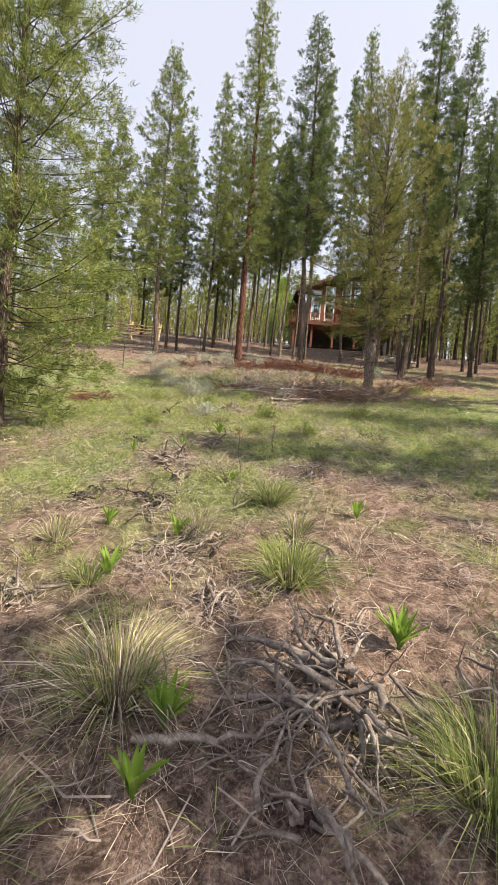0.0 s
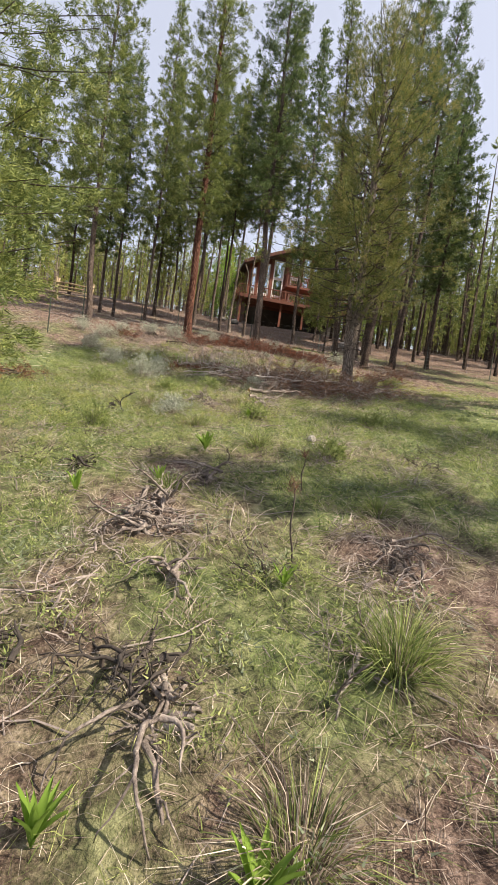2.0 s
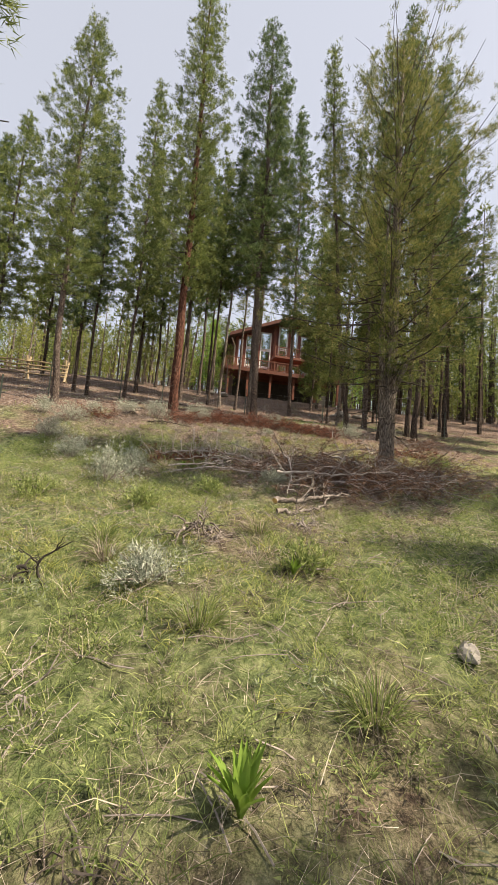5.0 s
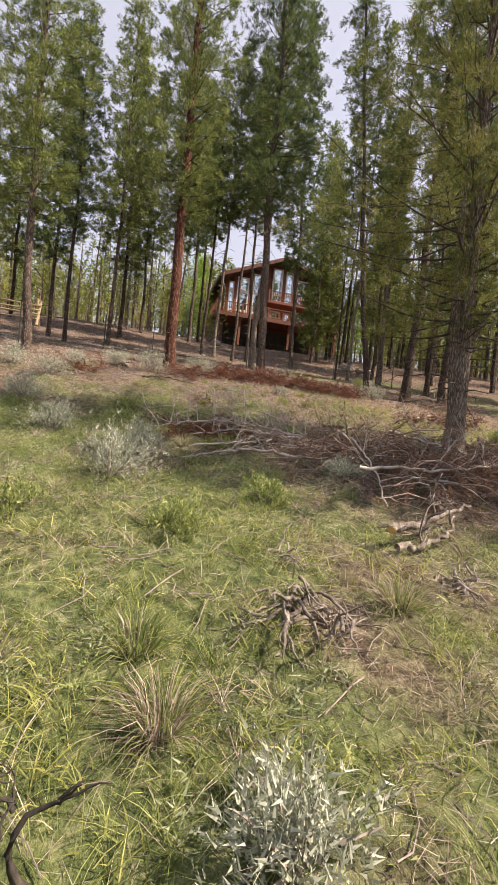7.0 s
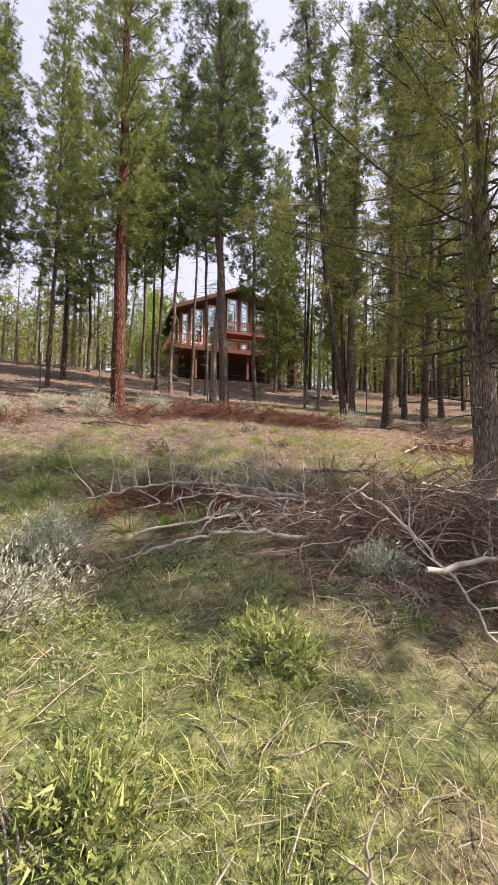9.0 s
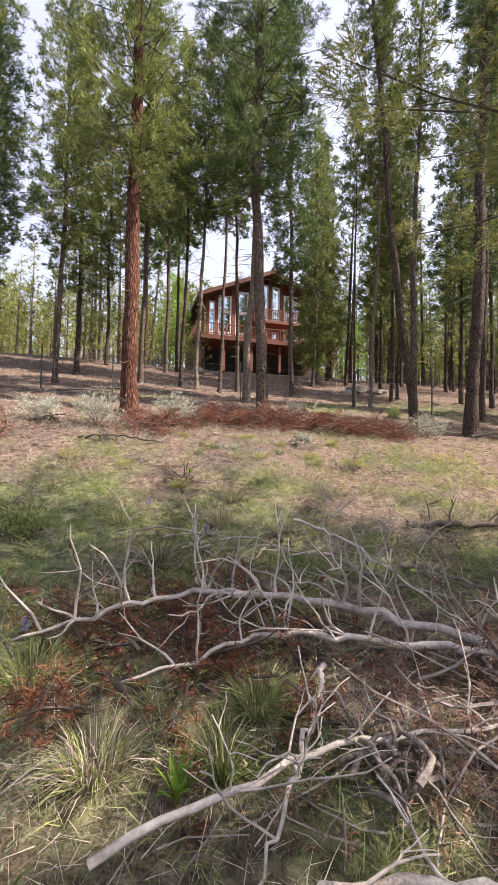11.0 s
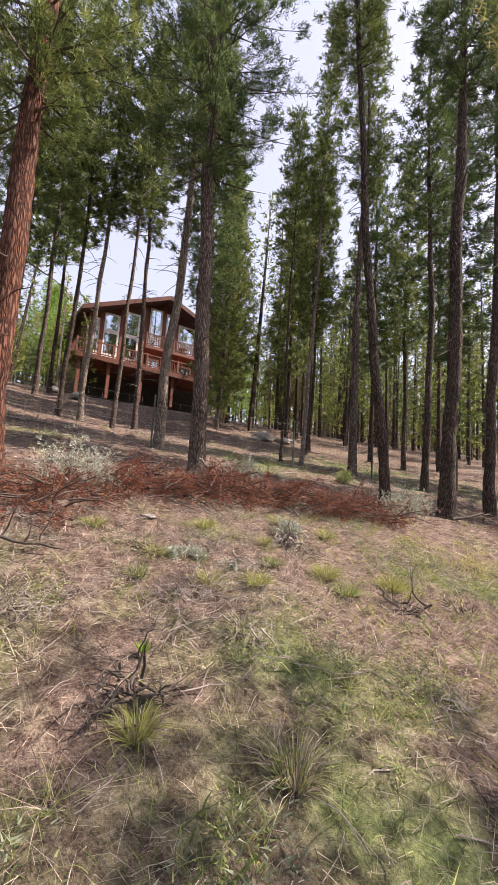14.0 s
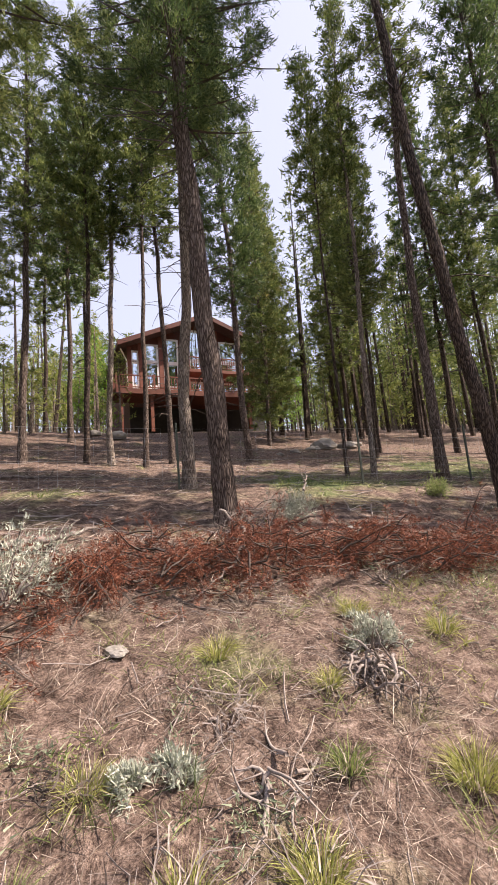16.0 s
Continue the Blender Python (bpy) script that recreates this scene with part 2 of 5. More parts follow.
def land(x, y):
    """The hillside close by, levelling out far off."""
    x, y = np.asarray(x, float), np.asarray(y, float)
    near = np.exp(-((x / 30) ** 2 + ((y - 15) / 40) ** 2) ** 2)
    far = 0.041 * np.clip(x, -60, 60) + 0.1936 * np.clip(y, -60, 80) + 1.2 + 22 * smooth(60, 260, np.hypot(x, y - 15))
    return height(x, y) * near + far * (1 - near)


def gz(x, y):
    return float(height(x, y))


def on_slope(x, y):
    """From metres paced along the slope to the plan."""
    h = float(relief(x, y))
    return 0.9992 * x - 0.0038 * y - 0.04 * h, 0.9818 * y - 0.0038 * x - 0.19 * h


BLOBS = [(2.5, 8.6, 2.2, 0.9), (-2.6, 9.5, 2.6, 1.0), (-1.2, 12.0, 2.2, 0.9), (0.3, 10.4, 1.4, 0.55), (5.2, 10.0, 2.8, 1.0), (6.4, 16.3, 2.2, 0.4), (4.8, 19.3, 1.2, 0.25),
         (-0.6, 16.6, 1.6, 0.7), (-3.5, 15.5, 2.6, 0.9), (-5.0, 12.5, 3.0, 1.0), (-0.5, 8.3, 1.5, 0.8), (0.7, 6.9, 1.0, 0.5), (-1.8, 6.8, 1.2, 0.7), (1.6, 5.2, 0.9, 0.4), (9.5, 14, 3.5, 0.7), (0.7, 17.5, 1.6, 0.3), (6.2, 26.3, 1.8, 0.9), (11, 27, 3, 0.6), (-8, 17, 4, 0.8), (0.4, 26.4, 0.8, 0.6), (14, 22, 4, 0.5),
         (0.5, 17.6, 1.6, 0.45), (1.6, 16.2, 1.5, 0.5), (-1.6, 18.0, 1.8, 0.6), (-0.4, 4.4, 1.3, 0.5), (1.5, 6.4, 1.5, 0.75), (0.2, 6.0, 1.2, 0.6), (-2.2, 4.8, 1.4, 0.6), (3.2, 6.5, 2.0, 0.8)]


def green(x, y):
    """How grassy the ground is, 0 to 1."""
    y = 1.025 * np.asarray(y, float)
    g = 0 * np.asarray(x, float)
    for cx, cy, r, a in BLOBS:
        g = np.maximum(g, a * np.exp(-(((x - cx) ** 2 + (y - cy) ** 2) / (r * r))))
    return np.clip(0.8 * g + 0.07 + 0.34 * bumps(1.1 * x + 4, 1.2 * y) + 0.2 * bumps(2.6 * x, 2.4 * y + 1), 0, 1) * np.where(y > 21, 0.85, 1)


# ---- mesh tools ----
RNG = np.random.default_rng(7)


def mesh_of(name, V, F, mats, index=None, smooth_faces=False):
    V, F = np.asarray(V, np.float32), np.asarray(F, np.int32)
    me = bpy.data.meshes.new(name)
    me.vertices.add(len(V))
    me.vertices.foreach_set("co", V.ravel())
    me.loops.add(F.size)
    me.loops.foreach_set("vertex_index", F.ravel())
    me.polygons.add(len(F))
    me.polygons.foreach_set("loop_start", np.arange(0, F.size, F.shape[1], dtype=np.int32))
    for m in mats if isinstance(mats, (list, tuple)) else [mats]:
        me.materials.append(m)
    if index is not None:
        me.polygons.foreach_set("material_index", np.asarray(index, np.int32))
    me.polygons.foreach_set("use_smooth", np.full(len(F), smooth_faces))
    me.update(calc_edges=True)
    me.validate()
    return me


class Soup:
    """Triangles gathered from many pieces."""
    def __init__(self):
        self.v, self.f, self.n = [], [], 0

    def add(self, V, F):
        self.v.append(np.asarray(V, float))
        self.f.append(np.asarray(F, int) + self.n)
        self.n += len(V)

    def tube(self, pts, radii, sides=5, cap=True):
        pts = np.asarray(pts, float)
        k = len(pts)
        radii = np.broadcast_to(np.asarray(radii, float), (k,))
        d = np.gradient(pts, axis=0)
        d /= np.linalg.norm(d, axis=1, keepdims=True) + 1e-9
        ref = np.array([0.0, 0, 1]) if abs(d[:, 2]).mean() < 0.8 else np.array([1.0, 0, 0])
        u = np.cross(d, ref)
        u /= np.linalg.norm(u, axis=1, keepdims=True) + 1e-9
        w = np.cross(d, u)
        a = np.arange(sides) * 2 * np.pi / sides
        ring = pts[:, None] + radii[:, None, None] * (np.cos(a)[None, :, None] * u[:, None] + np.sin(a)[None, :, None] * w[:, None])
        V = ring.reshape(-1, 3)
        i, j = np.meshgrid(np.arange(k - 1), np.arange(sides), indexing="ij")
        p, q = i * sides + j, i * sides + (j + 1) % sides
        F = np.concatenate([np.stack([p, q, q + sides], -1).reshape(-1, 3), np.stack([p, q + sides, p + sides], -1).reshape(-1, 3)])
        if cap:
            for base in (0, (k - 1) * sides):
                F = np.concatenate([F, [[base, base + t, base + t + 1] for t in range(1, sides - 1)]])
        self.add(V, F)

    def blades(self, P, D, L, W, bend=None):
        """Pointed blades from P along D, of length L and width W, each bent by its row of bend."""
        n = len(P)
        s = np.cross(D, RNG.normal(size=(n, 3)))
        s *= (W / (np.linalg.norm(s, axis=1) + 1e-9))[:, None] * 0.5
        if bend is None:
            V = np.stack([P - s, P + s, P + D * L[:, None]], 1).reshape(-1, 3)
            self.add(V, np.arange(3 * n).reshape(-1, 3))
        else:
            mid = P + D * (0.55 * L)[:, None]
            tip = P + D * (0.9 * L)[:, None] + bend * L[:, None]
            V = np.stack([P - s, P + s, mid + 0.75 * s + 0.25 * bend * L[:, None], mid - 0.75 * s + 0.25 * bend * L[:, None], tip], 1).reshape(-1, 3)
            b = 5 * np.arange(n)[:, None, None]
            self.add(V, (b + np.array([[0, 1, 2], [0, 2, 3], [3, 2, 4]])).reshape(-1, 3))

    def box(self, x0, x1, y0, y1, z0, z1):
        V = [(x, y, z) for x in (x0, x1) for y in (y0, y1) for z in (z0, z1)]
        Q = [(0, 1, 3, 2), (4, 6, 7, 5), (0, 4, 5, 1), (2, 3, 7, 6), (0, 2, 6, 4), (1, 5, 7, 3)]
        self.add(V, [t for a, b, c, d in Q for t in ((a, b, c), (a, c, d))])

    def prism(self, poly, y0, y1):
        """An upright slab: an outline in x and z, from y0 to y1."""
        k = len(poly)
        V = [(x, y0, z) for x, z in poly] + [(x, y1, z) for x, z in poly]
        F = [(0, t, t + 1) for t in range(1, k - 1)] + [(k, k + t + 1, k + t) for t in range(1, k - 1)]
        for t in range(k):
            s = (t + 1) % k
            F += [(t, t + k, s + k), (t, s + k, s)]
        self.add(V, F)

    def mesh(self, name, mats, smooth_faces=False):
        return mesh_of(name, np.concatenate(self.v), np.concatenate(self.f), mats, None, smooth_faces)


def part(name, soup, material, parent, label="", smooth_faces=False):
    """Links a soup as one mesh object under a thing or a part."""
    ob = new(name, soup.mesh(name, material, smooth_faces))
    ob.parent = parent
    if label:
        tagged(ob, label)
    return ob


def thing(name, x, y, z, label, category, group="", rz=0.0):
    e = new(name)
    e.empty_display_size = 0.2
    e.matrix_basis = pose(x, y, z, 0, 0, rz)
    return tagged(e, label, category, group)


def unit(a):
    return a / (np.linalg.norm(a, axis=-1, keepdims=True) + 1e-9)


# ---- ground ----
def axis_of(lo, hi, step, far, grow=1.18):
    mid = list(np.arange(lo, hi, step))
    up, d = [], step
    while (up[-1] if up else hi) < far:
        d *= grow
        up.append((up[-1] if up else hi) + d)
    down, d = [], step
    while (down[-1] if down else lo) > -far:
        d *= grow
        down.append((down[-1] if down else lo) - d)
    return np.array(down[::-1] + mid + up)


def build_ground():
    gx, gy = axis_of(-9, 12, 0.16, 900), axis_of(-3, 30, 0.16, 900)
    X, Y = np.meshgrid(gx, gy, indexing="ij")
    away = np.hypot(X, Y - 15)
    Z = land(X, Y) + 0.012 * RNG.normal(size=X.shape) * (away < 30)
    a, b = len(gx), len(gy)
    i, j = np.meshgrid(np.arange(a - 1), np.arange(b - 1), indexing="ij")
    k = (i * b + j).ravel()
    me = mesh_of("ground", np.stack([X, Y, Z], -1).reshape(-1, 3), np.stack([k, k + b, k + b + 1, k + 1], -1), M_GROUND, None, True)
    at = me.attributes.new("grassy", "FLOAT", "POINT")
    at.data.foreach_set("value", (np.maximum(green(X, Y), 0.3 * smooth(45, 80, away))).ravel().astype(np.float32))
    tagged(new("ground", me), "uneven forest floor of brown needle duff, dry straw and grass", "ground", "", "structure")


M_GROUND, n, l = node_mat("forest_floor")
geo = n.new("ShaderNodeNewGeometry")
att = n.new("ShaderNodeAttribute")
att.attribute_name = "grassy"
pos = geo.outputs["Position"]
f1, f2, f3 = noise_of(n, l, pos, 0.8, 4), noise_of(n, l, pos, 9, 6, 0.75), noise_of(n, l, pos, 70, 4, 0.7)
duff = ramp_of(n, l, maths(n, l, "ADD", maths(n, l, "MULTIPLY", f2.outputs["Fac"], 0.6), maths(n, l, "MULTIPLY", f3.outputs["Fac"], 0.4)),
               [(0.36, (0.022, 0.015, 0.012)), (0.46, (0.085, 0.058, 0.047)), (0.56, (0.22, 0.16, 0.13)), (0.68, (0.44, 0.35, 0.3))])
turf = ramp_of(n, l, f2.outputs["Fac"], [(0.34, (0.03, 0.042, 0.02)), (0.5, (0.11, 0.14, 0.055)), (0.66, (0.25, 0.265, 0.13))])
mask = maths(n, l, "MULTIPLY", maths(n, l, "ADD", att.outputs["Fac"], maths(n, l, "SUBTRACT", maths(n, l, "ADD", maths(n, l, "MULTIPLY", f1.outputs["Fac"], 0.5), maths(n, l, "MULTIPLY", f2.outputs["Fac"], 0.5)), 0.5)), 1.0)
mk = ramp_of(n, l, mask, [(0.15, (0, 0, 0)), (0.6, (1, 1, 1))])
mx = n.new("ShaderNodeMix")
mx.data_type = "RGBA"
l.new(mk.outputs["Color"], mx.inputs["Factor"])
l.new(duff.outputs["Color"], mx.inputs["A"])
l.new(turf.outputs["Color"], mx.inputs["B"])
bs = n["Principled BSDF"]
bs.inputs["Roughness"].default_value = 0.95
bs.inputs["Specular IOR Level"].default_value = 0.15
l.new(mx.outputs["Result"], bs.inputs["Base Color"])
bp = n.new("ShaderNodeBump")
bp.inputs["Strength"].default_value, bp.inputs["Distance"].default_value = 0.8, 0.05
l.new(maths(n, l, "ADD", f2.outputs["Fac"], maths(n, l, "MULTIPLY", f3.outputs["Fac"], 0.4)), bp.inputs["Height"])
l.new(bp.outputs["Normal"], bs.inputs["Normal"])
build_ground()

# ---- house ----
HX0, HX1, HY, PEAK = 5.5, 14.8, 48.0, 10.5     # front wall, gable peak
WIDE = 1.07
SITE = Vector((-0.24, -1.86, 9.43))              # where the house plan lies on the hill
EAVE_L, EAVE_R, TOP = 7.6, 8.05, 9.85          # undersides of the roof at the walls and the peak


def roof_z(x):
    return EAVE_L + (TOP - EAVE_L) * (x - HX0) / (PEAK - HX0) if x < PEAK else TOP + (EAVE_R - TOP) * (x - PEAK) / (HX1 - PEAK)


def build_house():
    h = thing("house", PEAK, HY + 5, gz(PEAK, HY), "two-storey red-stained timber chalet with tall gable windows and deck", "house")
    h.matrix_basis = Matrix.Translation(SITE) @ Matrix.Diagonal((WIDE, 1, 1, 1))
    base, deck_z = 1.95, 3.7
    # columns of windows: x from, x to, and panes as (z from, z to or None for the roof slope)
    cols = [(5.75, 6.15, [(3.8, 4.75), (4.9, 6.5), (6.65, 7.3)]), (6.45, 7.4, [(3.8, 4.75), (4.9, 6.55), (6.68, 7.85)]), (7.85, 8.75, [(3.8, 4.75), (4.9, 6.55), (6.68, 8.35)]),
            (9.55, 10.35, [(3.8, 5.3), (6.1, 6.85), (7.0, 9.2)]), (10.75, 11.3, [(3.8, 5.3), (6.1, 6.85), (7.0, 9.1)]),
            (11.75, 12.95, [(3.8, 5.3), (6.1, 6.85), (7.0, 8.5)]), (13.25, 14.2, [(3.8, 5.3), (6.1, 6.85), (7.0, 7.9)])]
    wall = Soup()
    edges = [HX0] + [v for c in cols for v in c[:2]] + [HX1]
    for a, b in zip(edges[::2], edges[1::2]):
        cut = [a] + ([PEAK] if a < PEAK < b else []) + [b]
        for p, q in zip(cut, cut[1:]):
            wall.prism([(p, base), (q, base), (q, roof_z(q)), (p, roof_z(p))], HY, HY + 0.2)
    for a, b, panes in cols:
        z = base
        for z0, z1 in panes:
            wall.box(a, b, HY + 0.002, HY + 0.198, z, z0)
            z = z1
        wall.prism([(a, z), (b, z), (b, roof_z(b)), (a, roof_z(a))], HY + 0.002, HY + 0.198)
    wall.box(HX0, HX0 + 0.2, HY + 0.2, HY + 11, base, EAVE_L)
    wall.box(HX1 - 0.2, HX1, HY + 0.2, HY + 11, base, EAVE_R)
    wall.box(HX0 + 0.2, HX1 - 0.2, HY + 10.8, HY + 11, base, EAVE_L)
    part("wall", wall, M_SIDING, h, "red-brown stained timber siding")
    # lap boards on the solid parts of the front
    trim = Soup()
    for x in (5.6, 6.3, 7.62, 9.15, 10.55, 11.52, 13.1, 14.6):
        trim.box(x - 0.13, x + 0.13, HY - 0.07, HY - 0.003, deck_z, roof_z(x) - 0.05)
    part("trim", trim, M_DECK, h, "upright red cedar posts between windows")
    roof = Soup()
    for xa, xb, za, zb in ((HX0 - 0.75, PEAK, EAVE_L - 0.35, TOP), (PEAK, HX1 + 0.75, TOP, EAVE_R - 0.38)):
        roof.prism([(xa, za), (xb, zb), (xb, zb + 0.26), (xa, za + 0.26)], HY - 1.1, HY + 11.4)
    part("roof", roof, M_ROOF, h, "dark brown pitched roof with deep eaves")
    fascia = Soup()
    for xa, xb, za, zb in ((HX0 - 0.75, PEAK, EAVE_L - 0.38, TOP - 0.03), (PEAK, HX1 + 0.75, TOP - 0.03, EAVE_R - 0.41)):
        fascia.prism([(xa, za), (xb, zb), (xb, zb + 0.32), (xa, za + 0.32)], HY - 1.16, HY - 1.103)
    part("fascia", fascia, M_SIDING, h, "red timber fascia board")
    inner = Soup()
    inner.box(HX0 + 0.21, HX1 - 0.21, HY + 4.0, HY + 4.1, base, 8.0)
    inner.box(HX0 + 0.21, HX1 - 0.21, HY + 0.25, HY + 4.0, deck_z - 0.2, deck_z)
    part("interior", inner, M_DARK, h, "dim room behind the windows")
    for a, b, panes in cols:
        for z0, z1 in panes:
            fr = Soup()
            t = 0.06
            for bx in ((a - t, a + t, z0 - t, z1 + t), (b - t, b + t, z0 - t, z1 + t)):
                fr.box(bx[0], bx[1], HY - 0.04, HY + 0.06, bx[2], bx[3])
            fr.box(a + t, b - t, HY - 0.04, HY + 0.06, z0 - t, z0 + t)
            fr.box(a + t, b - t, HY - 0.04, HY + 0.06, z1 - t, z1 + t)
            w = part("window", fr, M_WHITE, h, "white-framed window reflecting pale sky")
            gs = Soup()
            gs.box(a + t, b - t, HY + 0.005, HY + 0.025, z0 + t, z1 - t)
            part("pane", gs, M_GLASS, w).visible_shadow = False
    # lower deck on posts
    dx0, dx1, dy0 = 4.3, 14.8, 44.8
    fl = Soup()
    fl.box(dx0, dx1, dy0 - 0.05, dy0 - 0.002, deck_z - 0.3, deck_z + 0.02)
    fl.box(dx0 - 0.05, dx0 - 0.002, dy0, HY, deck_z - 0.3, deck_z + 0.02)
    deck = part("deck", fl, M_DECK, h, "red cedar deck with plank floor")
    for i in range(22):
        y = dy0 + i * 0.146
        bd = Soup()
        bd.box(dx0, dx1, y, y + 0.138, deck_z - 0.04, deck_z)
        part("deck_board", bd, M_DECK, deck)

    def railing(x0, x1, y, z, name):
        for zz, hh in ((z + 0.82, 0.07), (z + 0.1, 0.05)):
            r = Soup()
            r.box(x0, x1, y - 0.04, y + 0.04, zz, zz + hh)
            part("rail", r, M_DECK, name)
        k = int((x1 - x0) / 0.16)
        for i in range(k):
            x = x0 + (i + 0.5) * (x1 - x0) / k
            r = Soup()
            r.box(x - 0.018, x + 0.018, y - 0.018, y + 0.018, z + 0.15, z + 0.82)
            part("baluster", r, M_DECK, name)
        k = max(2, int((x1 - x0) / 1.8) + 1)
        for i in range(k):
            x = x0 + 0.05 + i * (x1 - x0 - 0.1) / (k - 1)
            r = Soup()
            r.box(x - 0.05, x + 0.05, y - 0.05, y + 0.05, z, z + 0.95)
            part("railing_post", r, M_DECK, name)

    railing(dx0, dx1, dy0 + 0.06, deck_z, deck)
    side = Soup()
    side.box(dx0, dx0 + 0.06, dy0 + 0.12, HY - 0.05, deck_z + 0.82, deck_z + 0.89)
    for i in range(16):
        y = dy0 + 0.25 + i * 0.19
        side.box(dx0 + 0.012, dx0 + 0.048, y - 0.018, y + 0.018, deck_z, deck_z + 0.82)
    part("side_railing", side, M_DECK, deck)
    for x in (4.6, 6.3, 8.3, 10.4, 12.4, 14.5):
        p = Soup()
        g = gz(WIDE * x + SITE.x, dy0 + 0.3 + SITE.y) - SITE.z
        p.box(x - 0.09, x + 0.09, dy0 + 0.2, dy0 + 0.38, g - 0.1, deck_z - 0.04)
        for s in (-1, 1):
            p.prism([(x + s * 0.09, deck_z - 0.6), (x + s * 0.09, deck_z - 0.46), (x + s * 0.55, deck_z - 0.045), (x + s * 0.4, deck_z - 0.045)], dy0 + 0.24, dy0 + 0.34)
        part("deck_post", p, M_DECK, h, "square timber deck post with braces")
    # upper balcony
    bz = 5.85
    bal = Soup()
    bal.box(8.9, 14.9, 46.6, HY - 0.002, bz - 0.22, bz)
    b = part("balcony", bal, M_DECK, h, "upper timber balcony in red cedar")
    railing(8.9, 14.9, 46.66, bz, b)
    f = Soup()
    f.box(HX0 - 0.02, HX1 + 0.02, HY + 0.03, HY + 0.17, 0.8, base)
    part("foundation", f, M_CONCRETE, h)
    # dark panel over the lower siding imitates the shade below the deck
    lw = Soup()
    lw.box(HX0, HX1, HY - 0.03, HY - 0.004, base - 0.4, deck_z - 0.32)
    part("basement_wall", lw, M_DARK, h, "dark panel on the lower wall, painted as shade under the deck")
    # gutter and downpipe at the corner
    g = Soup()
    g.tube([(5.0, HY - 0.6, 7.2), (5.2, HY - 0.3, 6.95), (5.42, HY - 0.08, 6.6), (5.42, HY - 0.06, 3.75)], 0.05, 8)
    part("downpipe", g, M_WHITE, h, "white curved downpipe at the corner", True)


build_house()


# ---- trees ----
def needles(soup, P, D, count, length, width, spread=0.9):
    """Needle tufts at P that point along D."""
    n = len(P)
    p = np.repeat(P, count, 0) + RNG.normal(size=(n * count, 3)) * length * 0.25
    d = unit(np.repeat(D, count, 0) + spread * RNG.normal(size=(n * count, 3)))
    L = length * RNG.uniform(0.6, 1.25, n * count)
    soup.blades(p, d, L, width * RNG.uniform(0.7, 1.3, n * count))


